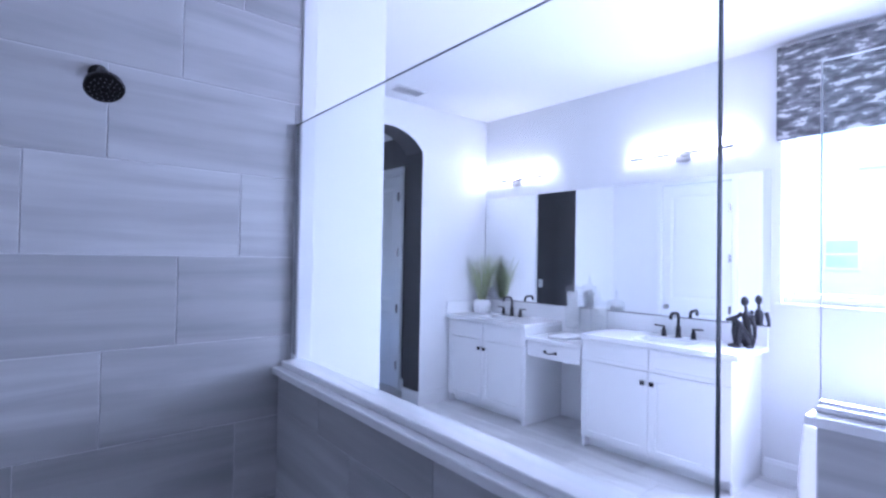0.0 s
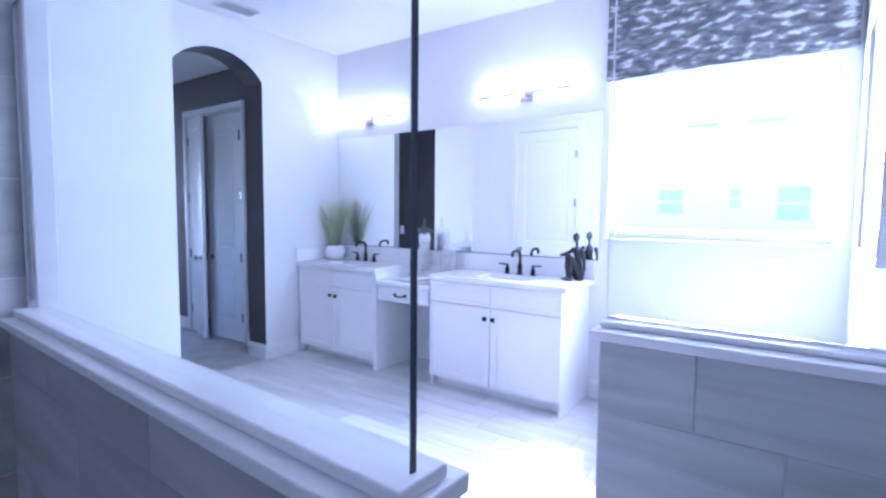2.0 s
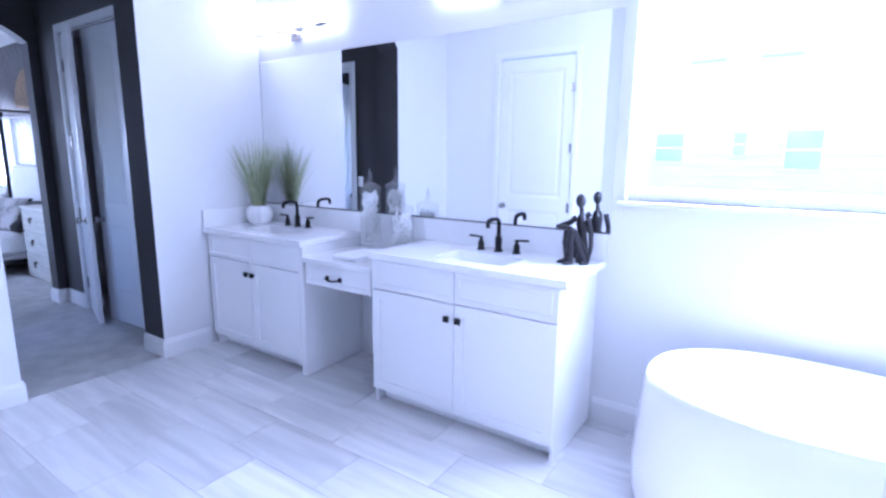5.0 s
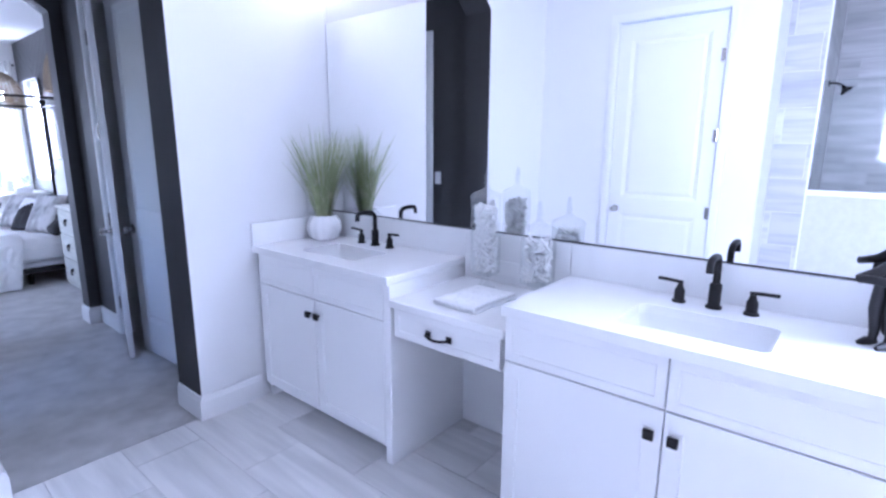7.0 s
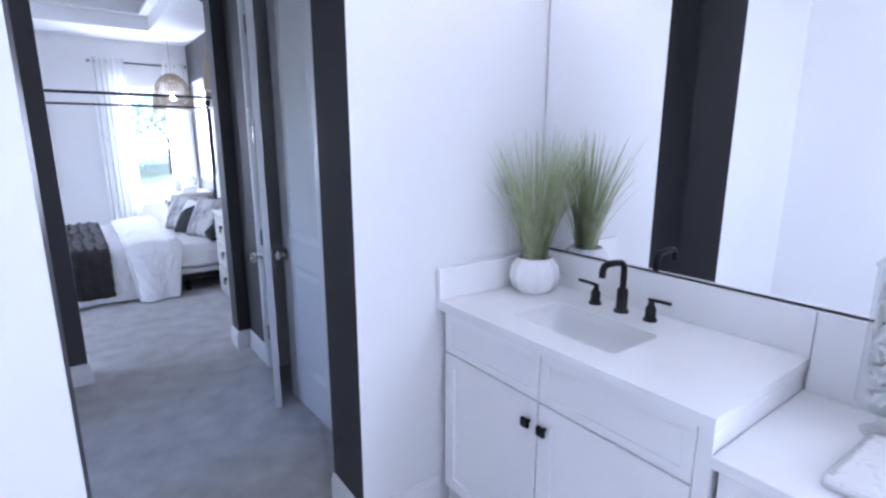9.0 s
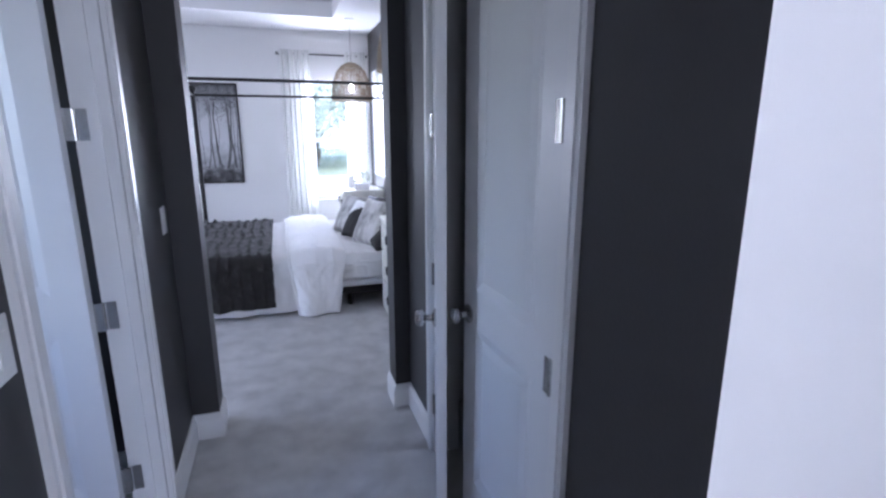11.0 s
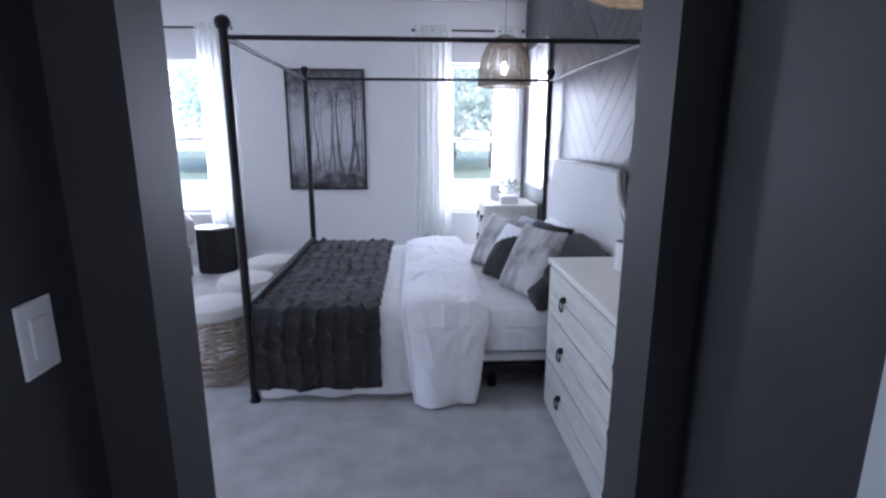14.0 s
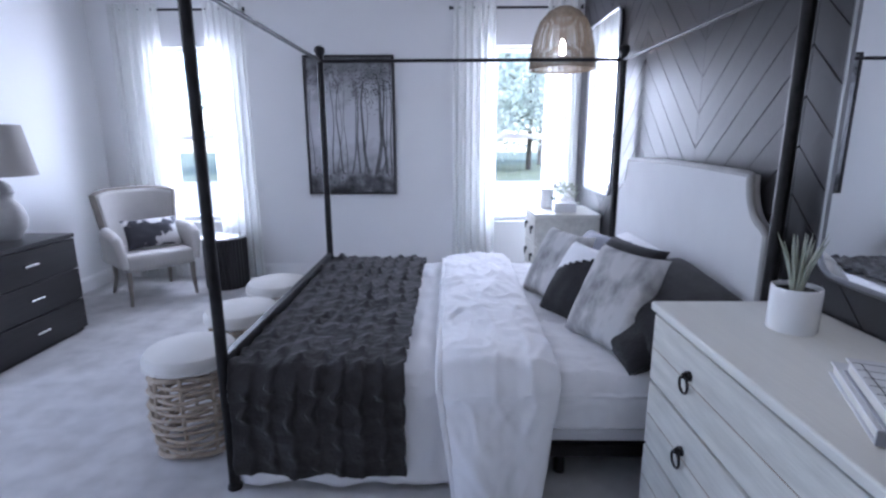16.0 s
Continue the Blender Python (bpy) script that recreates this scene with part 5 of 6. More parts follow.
def drape(x0, x1, lift, hang_near, hang_far, nu, nv, rough):
    """A cloth over the bed, from the near side over the top to the far side."""
    half = (BY1 - BY0) / 2
    total = hang_near + 2 * half + hang_far
    rad = 0.06

    def fn(u, v):
        s = v * total
        x = x0 + (x1 - x0) * u
        if s < hang_near:
            y, z, ny, nz2 = BY0 - lift, TOPZ - (hang_near - s), -1, 0
        elif s > hang_near + 2 * half:
            y, z, ny, nz2 = BY1 + lift, TOPZ - (s - hang_near - 2 * half), 1, 0
        else:
            y, z, ny, nz2 = BY0 - lift + (s - hang_near) * (2 * half + 2 * lift) / (2 * half), TOPZ + lift, 0, 1
            d = min(y - (BY0 - lift), BY1 + lift - y)
            if d < rad:
                z -= rad * (1 - math.sqrt(max(0.0, 1 - ((rad - d) / rad) ** 2)))
        if nz2 == 0:
            drop = min(1.0, max(0.0, (TOPZ - z) / 0.5))
            z += (lift - rad) * (1 - min(1, (TOPZ - z) / 0.1))
        else:
            drop = 0
        dx, dn, dz = rough(x, s, u, v, drop)
        return (x + dx, y + ny * dn, max(0.015, z + nz2 * dn + dz))
    return sheet(B(), nu, nv, fn)


def nz(x, y, z, s):
    return noise.noise(Vector((x * s, y * s, z * s)))


def sheet_rough(x, s, u, v, drop):
    return (0.0, 0.014 * nz(x, s, 3, 7) + 0.008 * nz(x, s * 0.4, 9, 19) + drop * 0.012 * math.sin(x * 22 + 2 * nz(x, s, 1, 3)), 0.008 * nz(x, 0, 2, 5) * drop)


def duvet_rough(x, s, u, v, drop):
    e = min(u, 1 - u)
    puff = 0.036 * (1 - math.exp(-e * 9))
    return (-0.15 * drop * (u - 0.45) + 0.012 * nz(0, s, 3, 4), puff + 0.020 * nz(x, s, 5, 4.2) + 0.006 * (1 - abs(nz(x * 0.8, s * 0.5, 8, 6))) ** 8 + 0.009 * (1 - abs(nz(x * 0.7, s * 0.5, 4, 9))) ** 8 + 0.006 * nz(x, s, 8, 22) + drop * (0.055 + 0.022 * math.sin(x * 17 + 1)), 0.03 * nz(x, 0, 6, 6) * drop)


def throw_rough(x, s, u, v, drop):
    # pleats down the cloth that lean over one another, pinched by short tucks in staggered rows
    col = x / 0.088 + 0.45 * nz(x, s, 9, 3)
    k, f = math.floor(col), col % 1.0
    pleat = (f / 0.82) ** 1.6 if f < 0.82 else (1 - f) / 0.18
    row = (s / 0.125 + 0.5 * (int(k) % 2) + 0.8 * nz(k * 0.7, s, 1, 3)) % 1.0
    tuck = max(0.0, 1 - 2.6 * abs(row - 0.5)) * (0.45 + 1.1 * abs(nz(x, s, 3, 6)))
    rise = 0.006 + (0.030 * tuck + 0.006) * pleat * (1 - 0.45 * drop)
    return (-0.014 * tuck * (f > 0.6), rise + 0.004 * nz(x * 0.6, s, 7, 30) + 0.014 * nz(x, s, 2, 6) + drop * (0.010 * math.sin(x * 24 + 2 * nz(x, s, 1, 4))), 0.016 * nz(x, 0, 2, 9) * drop)


sh1 = thick(tagged(part("flat_sheet", drape(1.68, 2.58, 0.004, 0.475, 0.46, 60, 150, sheet_rough), LINEN, smooth=True), "rumpled white cotton sheet draped over the bed", "bed sheet"), 0.006)
th1 = thick(tagged(part("throw_blanket", drape(1.67, 2.355, 0.034, 0.41, 0.40, 150, 460, throw_rough), THROW, smooth=True), "charcoal ruched throw blanket over the bed foot", "blanket"), 0.012)
def fitted_rough(x, s, u, v, drop):
    return (0.0, 0.012 * nz(x, s, 6, 5) + 0.010 * (1 - abs(nz(x * 0.6, s * 1.3, 2, 9))) ** 7 + 0.004 * nz(x, s, 4, 24), 0.006 * nz(x, 0, 5, 7) * drop)


thick(tagged(part("fitted_sheet", drape(2.90, 3.68, 0.002, 0.22, 0.22, 70, 170, fitted_rough), LINEN, smooth=True), "rumpled white fitted sheet over the mattress", "bed sheet"), 0.006)
du1 = root("duvet", "puffy white duvet folded across the bed", "duvet", (0, 0, 0))
thick(part("cover", drape(2.48, 2.95, 0.03, 0.49, 0.44, 60, 180, duvet_rough), LINEN, du1, smooth=True), 0.02)


def hem_rough(x, s, u, v, drop):
    dx, dn, dz = duvet_rough(2.485, s, 0.02, v, drop)
    return (dx, dn + 0.010, dz)


thick(part("hem", drape(2.472, 2.496, 0.03, 0.488, 0.438, 3, 180, hem_rough), LINEN, du1, "stitched rolled hem", True), 0.014)


def pillow(name, w, h, t, m, at, rot, label):
    bm = B()
    n = 22
    for side in (1, -1):
        def fn(u, v):
            a, b = 2 * u - 1, 2 * v - 1
            p = max(0.0, (1 - abs(a) ** 3.2) * (1 - abs(b) ** 3.2)) ** 0.5
            pinch = 1 - 0.07 * (abs(a) ** 2 * (1 - abs(b) ** 2) * 0 + (1 - abs(a) ** 2) * abs(b) ** 4)
            pin2 = 1 - 0.07 * (1 - abs(b) ** 2) * abs(a) ** 4
            wr = 0.006 * noise.noise(Vector((a * 3 + at[0] * 7, b * 3 + at[1] * 5, side)))
            return (a * w / 2 * pin2, b * h / 2 * pinch, side * (t / 2 * p + wr * p + 0.002))
        sheet(bm, n, n, fn)
    bmesh.ops.remove_doubles(bm, verts=bm.verts[:], dist=0.0045)
    ob = tagged(part(name, bm, m, smooth=True), label, "pillow")
    if isinstance(m, tuple):
        two_tone(ob, lambda n, c: c.y - 0.5 * c.x > 0.10)
    ob.matrix_basis = pose(*at) @ Euler([radians(a) for a in rot]).to_matrix().to_4x4()
    return ob


# upright cushions lean on the headboard: local x is the cushion's width, local y its height
pillow("sleeping_pillow", 0.62, 0.42, 0.17, LINEN, (3.565, 9.05, TOPZ + 0.16), (38, 0, -90), "white sleeping pillow leaning on the headboard")
pillow("sleeping_pillow", 0.66, 0.42, 0.15, LINEN, (3.56, 8.18, TOPZ + 0.08), (8, 0, -92), "white sleeping pillow lying under dark cushion")
pillow("euro_cushion", 0.42, 0.42, 0.15, GREY_SATIN, (3.37, 8.99, TOPZ + 0.17), (52, 0, -74), "slate blue-grey cushion on the bed")
pillow("euro_cushion", 0.44, 0.42, 0.16, DARK_PILLOW, (3.42, 8.60, TOPZ + 0.19), (58, 0, -72), "charcoal textured cushion standing on the bed")
pillow("euro_cushion", 0.74, 0.46, 0.19, DARK_PILLOW, (3.50, 8.17, TOPZ + 0.20), (16, 6, -88), "charcoal textured cushion lying on a white pillow")
pillow("euro_cushion", 0.44, 0.40, 0.16, DARK_PILLOW, (3.38, 8.07, TOPZ + 0.11), (30, 0, -86), "charcoal textured cushion slumped behind the others")
pillow("accent_cushion", 0.40, 0.43, 0.13, GREY_PILLOW, (3.15, 8.88, TOPZ + 0.185), (62, 0, -66), "grey mottled woven cushion on the bed")
pillow("accent_cushion", 0.40, 0.42, 0.13, (DARK_PILLOW, LINEN), (3.20, 8.54, TOPZ + 0.175), (58, 0, -66), "black cushion with a white corner on the bed")
pillow("accent_cushion", 0.40, 0.46, 0.13, GREY_PILLOW, (3.265, 8.21, TOPZ + 0.205), (62, 0, -64), "grey mottled woven cushion leaning on others")


# stools
def stool(x, y):
    r = root("rattan_stool", "woven rattan drum stool with round ivory seat cushion", "stool", (x, y, 0), group="stools at the bed foot")
    for k in range(9):
        a = 2 * math.pi * k / 9
        part("upright", tube(B(), [(0.165 * math.cos(a), 0.165 * math.sin(a), 0.01), (0.188 * math.cos(a), 0.188 * math.sin(a), 0.20), (0.183 * math.cos(a), 0.183 * math.sin(a), 0.40)], 0.009, 6), RATTAN, r)
    for j in range(13):
        z = 0.02 + 0.0305 * j
        rr = 0.175 + 0.018 * math.sin(math.pi * j / 12)
        pts = [((rr + 0.009 * math.cos(9 * a / 2 + (j % 2) * math.pi)) * math.cos(a), (rr + 0.009 * math.cos(9 * a / 2 + (j % 2) * math.pi)) * math.sin(a), z + 0.004 * math.sin(3 * a + j)) for a in (4 * math.pi * k / 56 for k in range(29))]
        part("woven_band", tube(B(), pts, 0.0085 if 0 < j < 12 else 0.012, 6), RATTAN, r, smooth=True)
    part("seat_cushion", lathe(B(), [(0, 0.405), (0.185, 0.405), (0.203, 0.42), (0.205, 0.45), (0.19, 0.475), (0.13, 0.492), (0, 0.498)], seg=36), UPHOLSTERY, r, "round ivory cushion", True)
    part("cushion_piping", tube(B(), [(0.205 * math.cos(a), 0.205 * math.sin(a), 0.423) for a in (2 * math.pi * k / 36 for k in range(37))], 0.005, 6), UPHOLSTERY, r)
    return r


st1 = stool(1.335, 8.19)
copy_thing(st1, pose(1.35, 8.74, 0, 0, 0, 25))
copy_thing(st1, pose(1.375, 9.28, 0, 0, 0, 60))


# dressers beside the bed
def ring_pull(parent, x, y, z):
    p = B()
    tube(p, [(x, y, z + 0.02), (x - 0.012, y, z + 0.02)], 0.016, 12)
    tube(p, [(x - 0.010, y, z + 0.032), (x - 0.02, y, z + 0.026), (x - 0.022, y, z + 0.014)], 0.006, 8)
    tube(p, [(x - 0.018, y + 0.026 * math.sin(a), z - 0.008 - 0.026 * math.cos(a)) for a in (2 * math.pi * k / 18 for k in range(19))], 0.0045, 6)
    part("ring_pull", p, STEEL, parent, "black iron ring pull", True)


def dresser(label, x0, x1, y0, y1, top, pulls):
    r = root("dresser", label, "dresser", (0, 0, 0), group="dressers beside the bed")
    part("body", bx(x0 + 0.022, x1, y0 + 0.01, y1 - 0.01, 0.03, top - 0.03, 0.004), DRESSER, r)
    part("top", bx(x0 - 0.005, x1, y0 - 0.008, y1 + 0.008, top - 0.03, top, 0.006), DRESSER_TOP, r)
    part("plinth", bx(x0 + 0.012, x1, y0, y1, 0.0, 0.03, 0.004), DRESSER, r)
    hgt = (top - 0.03 - 0.04) / 3
    for k in range(3):
        z0 = 0.036 + hgt * k
        d = part("drawer", bx(x0 + 0.002, x0 + 0.0215, y0 + 0.018, y1 - 0.018, z0 + 0.006, z0 + hgt - 0.006, 0.004), DRESSER, r)
        part("board_groove", bx(x0 + 0.0005, x0 + 0.004, y0 + 0.03, y1 - 0.03, z0 + hgt * 0.5 - 0.0015, z0 + hgt * 0.5 + 0.0015), RATTAN, d, "worn edge between boards")
        for y in pulls:
            ring_pull(d, x0 + 0.002, y, z0 + hgt * 0.52)
    return r


dresser("whitewashed wooden dresser with black ring pulls", 3.255, 3.772, 6.56, 7.76, 0.838, (6.78, 7.455))
dresser("whitewashed wooden nightstand dresser under the tall mirror", 3.235, 3.772, 10.15, 10.70, 0.79, (10.28, 10.57))


def aloe(x, y, z, s, label, pot_r, pot_h, n=16, seed=3):
    rr = random.Random(seed)
    r = root("potted_aloe", label, "plant", (x, y, z))
    part("pot", lathe(B(), [(0, 0), (pot_r * 0.95, 0), (pot_r, 0.006), (pot_r, pot_h - 0.004), (pot_r * 0.98, pot_h), (pot_r * 0.92, pot_h), (pot_r * 0.9, pot_h - 0.02), (0, pot_h - 0.02)], seg=40), CERAMIC, r, "plain white round pot", True)
    part("soil", lathe(B(), [(0, pot_h - 0.012), (pot_r * 0.9, pot_h - 0.014), (pot_r * 0.9, pot_h - 0.02)], seg=24), SOIL, r)
    for k in range(n):
        a, lean = 2.4 * k, 0.06 + 0.34 * (k / n)
        ln = s * rr.uniform(0.8, 1.1)
        pts, rad = [], []
        for j in range(7):
            u = j / 6
            q = 0.012 + lean * ln * (u ** 1.3)
            pts.append((q * math.cos(a), q * math.sin(a), pot_h - 0.015 + ln * u * (1 - 0.18 * lean * u)))
            rad.append(0.013 * (1 - u) ** 0.6 + 0.0008)
        part("leaf", tube(B(), pts, rad, 7, flat=0.45), ALOE, r, smooth=True)


aloe(3.57, 7.50, 0.838, 0.18, "spiky green aloe in white pot on dresser", 0.068, 0.135, 17)

bk = root("book", "grey and white hardcover book lying on the dresser", "book", (3.515, 7.00, 0.838), -24, group="stacked books")
part("page_block", bx(-0.118, 0.12, -0.158, 0.158, 0.004, 0.028), PAGE, bk)
part("cover", bx(-0.125, 0.125, -0.165, 0.165, 0.0, 0.004, 0.001, 1), BOOK_WHITE, bk)
part("cover", bx(-0.125, 0.125, -0.165, 0.165, 0.028, 0.032, 0.001, 1), BOOK_WHITE, bk)
part("spine", bx(-0.125, 0.125, -0.169, -0.165, 0.0, 0.032, 0.001, 1), BOOK_GREY, bk)
bk2 = root("book", "dark grey hardcover book with white line cover", "book", (3.50, 6.95, 0.870), -24, group="stacked books")
part("page_block", bx(-0.113, 0.115, -0.152, 0.152, 0.004, 0.032), PAGE, bk2)
part("cover", bx(-0.12, 0.12, -0.16, 0.16, 0.0, 0.004, 0.001, 1), BOOK_GREY, bk2)
c2 = part("cover", bx(-0.12, 0.12, -0.16, 0.16, 0.032, 0.036, 0.001, 1), BOOK_WHITE, bk2)
ln = B()
for k in range(8):
    box(ln, -0.115, 0.115, -0.15 + 0.04 * k, -0.148 + 0.04 * k, 0.036, 0.0365)
for k in range(4):
    box(ln, -0.10 + 0.06 * k, -0.098 + 0.06 * k, -0.15, 0.13, 0.0365, 0.037)
part("cover_lines", ln, BLACK, c2, "thin black line drawing")
part("spine", bx(-0.12, 0.12, -0.164, -0.16, 0.0, 0.036, 0.001, 1), BLACK, bk2)
hs = B()
rings = []
for j in range(31):
    u = j / 30
    z = 0.03 + 0.20 * u
    ring = []
    for k in range(32):
        t = 2 * math.pi * k / 32
        q = 0.044 + 0.012 * math.sin(math.pi * u * 1.9 + 0.4) + (0.012 if 0.55 < u < 0.9 else 0.0) - 0.030 * max(0.0, u - 0.85) / 0.15
        v = Vector((math.cos(t), math.sin(t), 0))
        q += 0.010 * noise.noise(Vector((v.x * 2.2, v.y * 2.2, z * 26))) + 0.006 * noise.noise(Vector((v.x * 5, v.y * 5, z * 60)))
        ring.append(hs.verts.new((v.x * q * 1.15 - 0.018 * u, v.y * q * 0.85, z)))
    rings.append(ring)
for r0, r1 in zip(rings, rings[1:]):
    for k in range(32):
        hs.faces.new((r0[k], r0[(k + 1) % 32], r1[(k + 1) % 32], r1[k]))
hs.faces.new(rings[-1])
foot = [[hs.verts.new((0.068 * cx * w, 0.052 * cy * w, z)) for cx, cy in ((-1, -1), (1, -1), (1, 1), (-1, 1))] for w, z in ((1.0, 0.0), (1.0, 0.024), (0.92, 0.031))]
for f0, f1 in zip(foot, foot[1:]):
    for k in range(4):
        hs.faces.new((f0[k], f0[(k + 1) % 4], f1[(k + 1) % 4], f1[k]))
hs.faces.new(foot[0][::-1])
hs.faces.new(foot[-1])
hsob = tagged(part("statue", hs, CARVED, smooth=True), "dark carved wooden statue standing on books", "statue")
hsob.matrix_basis = pose(3.555, 6.96, 0.9065, 0, 0, -24)

# far nightstand things
cnd = root("candle_holder", "pale round ceramic vase on nightstand", "vase", (3.40, 10.56, 0.79))
part("body", lathe(B(), [(0, 0), (0.05, 0), (0.062, 0.05), (0.055, 0.12), (0.06, 0.17), (0.052, 0.17), (0.045, 0.12), (0, 0.10)], seg=28), CERAMIC, cnd, smooth=True)
bx1 = root("keepsake_box", "small white box on the nightstand", "box", (3.50, 10.30, 0.79))
part("base", bx(-0.09, 0.09, -0.06, 0.06, 0, 0.06, 0.004), CERAMIC, bx1)
part("lid", bx(-0.092, 0.092, -0.062, 0.062, 0.0605, 0.08, 0.004), CERAMIC, bx1)
tp = root("trailing_plant", "small leafy green plant in white pot", "plant", (3.56, 10.54, 0.79))
part("pot", lathe(B(), [(0, 0), (0.05, 0), (0.06, 0.09), (0.055, 0.09), (0.05, 0.07), (0, 0.07)], seg=24), CERAMIC, tp, smooth=True)
rl = random.Random(8)
lf = B()
for k in range(70):
    a, q, z = rl.uniform(0, 6.28), rl.uniform(0.02, 0.13), rl.uniform(0.10, 0.26)
    c = Vector((min(0.10, q * math.cos(a)), q * math.sin(a), z - q * 0.5))
    n1 = Vector((rl.uniform(-1, 1), rl.uniform(-1, 1), rl.uniform(0.2, 1))).normalized()
    t1 = n1.orthogonal().normalized() * 0.024
    t2 = n1.cross(t1).normalized() * 0.017
    vs = [lf.verts.new(c + v) for v in (-t1, t2 * 0.9, t1, -t2 * 0.9)]
    lf.faces.new(vs)
tagged(part("leaves", lf, ALOE, tp), kind="stuff")


# wall mirrors with rounded corners
def tall_mirror(y0, y1, z0, z1, label):
    r = root("wall_mirror", label, "mirror", (BED_E - 0.028, 0, 0))
    rad, pts = 0.085, []
    for cy, cz, a0 in ((y0 + rad, z0 + rad, 180), (y1 - rad, z0 + rad, 270), (y1 - rad, z1 - rad, 0), (y0 + rad, z1 - rad, 90)):
        for k in range(8):
            a = radians(a0 + 90 * k / 7)
            pts.append((cy + rad * math.cos(a), cz + rad * math.sin(a)))
    part("silvered_glass", slab_yz(B(), pts, -0.012, -0.002), MIRROR, r)
    part("frame", tube(B(), [(-0.012, y, z) for y, z in pts + pts[:2]], 0.011, 8), DARK_NICKEL, r, "thin metal frame", True)


tall_mirror(6.89, 7.69, 0.965, 2.36, "tall rounded wall mirror above the dresser")
tall_mirror(9.93, 10.73, 0.965, 2.33, "tall rounded wall mirror above the nightstand")


# pendants
def pendant(x, y):
    r = root("pendant_lamp", "woven tan wicker dome pendant lamp, lit", "pendant lamp", (x, y, 1.925), group="bedside pendants")
    prof = [(0.245, 0.0), (0.243, 0.06), (0.235, 0.14), (0.215, 0.24), (0.175, 0.34), (0.115, 0.41), (0.05, 0.445)]
    for k in range(30):
        a = 2 * math.pi * k / 30
        part("rib", tube(B(), [(q * math.cos(a), q * math.sin(a), z) for q, z in prof], 0.0035, 5), WICKER, r)
    wv = B()
    for j in range(44):
        u = j / 43 * (len(prof) - 1)
        i = min(int(u), len(prof) - 2)
        q = prof[i][0] + (prof[i + 1][0] - prof[i][0]) * (u - i)
        z = prof[i][1] + (prof[i + 1][1] - prof[i][1]) * (u - i)
        tube(wv, [((q + 0.004 * (-1) ** (k + j)) * math.cos(a), (q + 0.004 * (-1) ** (k + j)) * math.sin(a), z) for k, a in ((k, 2 * math.pi * k / 60) for k in range(61))], 0.0042, 4, cap=False)
    tagged(part("weave", wv, WICKER, r, "tight woven strands"), kind="stuff")
    part("rim", tube(B(), [(0.246 * math.cos(a), 0.246 * math.sin(a), 0.0) for a in (2 * math.pi * k / 40 for k in range(41))], 0.008, 6), WICKER, r)
    part("cord", tube(B(), [(0, 0, 0.20), (0, 0, HALL_H - 1.925 - 0.02)], 0.003, 6), NICKEL, r)
    part("canopy", lathe(B(), [(0, 0), (0.06, 0), (0.06, -0.012), (0.01, -0.022), (0, -0.022)], 0, 0, HALL_H - 1.926, 24), TRIM, r)
    part("bulb", lathe(B(), [(0, 0.10), (0.02, 0.11), (0.031, 0.14), (0.024, 0.17), (0.013, 0.19), (0.013, 0.21), (0, 0.21)], seg=18), BULB, r, "lit round bulb", True)
    return r


pn = pendant(3.40, 10.17)
copy_thing(pn, pose(3.36, 6.92, 1.925))

# armchair
ac = root("armchair", "taupe linen armchair with greyed oak frame", "chair", (-0.21, 10.50, 0), 48)
# local: faces -y; seat width along x
for x, y, dx, dy in ((-0.26, -0.26, -0.01, -0.01), (0.26, -0.26, 0.01, -0.01), (-0.23, 0.26, -0.02, 0.06), (0.23, 0.26, 0.02, 0.06)):
    part("leg", tube(B(), [(x + dx, y + dy, 0.0), (x, y, 0.16), (x, y, 0.30)], [0.014, 0.020, 0.024], 8), CHAIR_WOOD, ac, smooth=True)
part("seat", bx(-0.29, 0.29, -0.30, 0.26, 0.29, 0.44, 0.05, 4), CHAIR_FABRIC, ac, smooth=True)


def chair_back(u, v):
    a = -1 + 2 * u
    flare = 0.27 + 0.06 * v
    return (a * flare, 0.27 + 0.06 * v - 0.10 * abs(a) ** 2.5, 0.40 + 0.55 * v - 0.035 * abs(a) ** 4 * v)


thick(part("backrest", sheet(B(), 20, 14, chair_back), CHAIR_FABRIC, ac, smooth=True), 0.07)
edge = [chair_back(0, v / 10) for v in range(11)] + [chair_back(u / 20, 1) for u in range(1, 21)] + [chair_back(1, 1 - v / 10) for v in range(1, 11)]
part("frame_edge", tube(B(), edge, 0.030, 8), CHAIR_WOOD, ac, "pale wooden show frame", True)
for s in (-1, 1):
    part("armrest", tube(B(), [(s * 0.27, 0.22, 0.60), (s * 0.315, 0.05, 0.61), (s * 0.325, -0.14, 0.60), (s * 0.315, -0.25, 0.56), (s * 0.30, -0.29, 0.46), (s * 0.29, -0.29, 0.34)], [0.035, 0.045, 0.048, 0.045, 0.036, 0.03], 10), CHAIR_FABRIC, ac, smooth=True)
    part("side_panel", bx(s * 0.30 - 0.025, s * 0.30 + 0.025, -0.27, 0.24, 0.33, 0.60, 0.02, 2), CHAIR_FABRIC, ac)
pillow("lumbar_cushion", 0.46, 0.28, 0.12, PRINT_PILLOW, (-0.18, 10.52, 0.575), (62, 0, 48), "black and white patterned lumbar cushion on armchair")

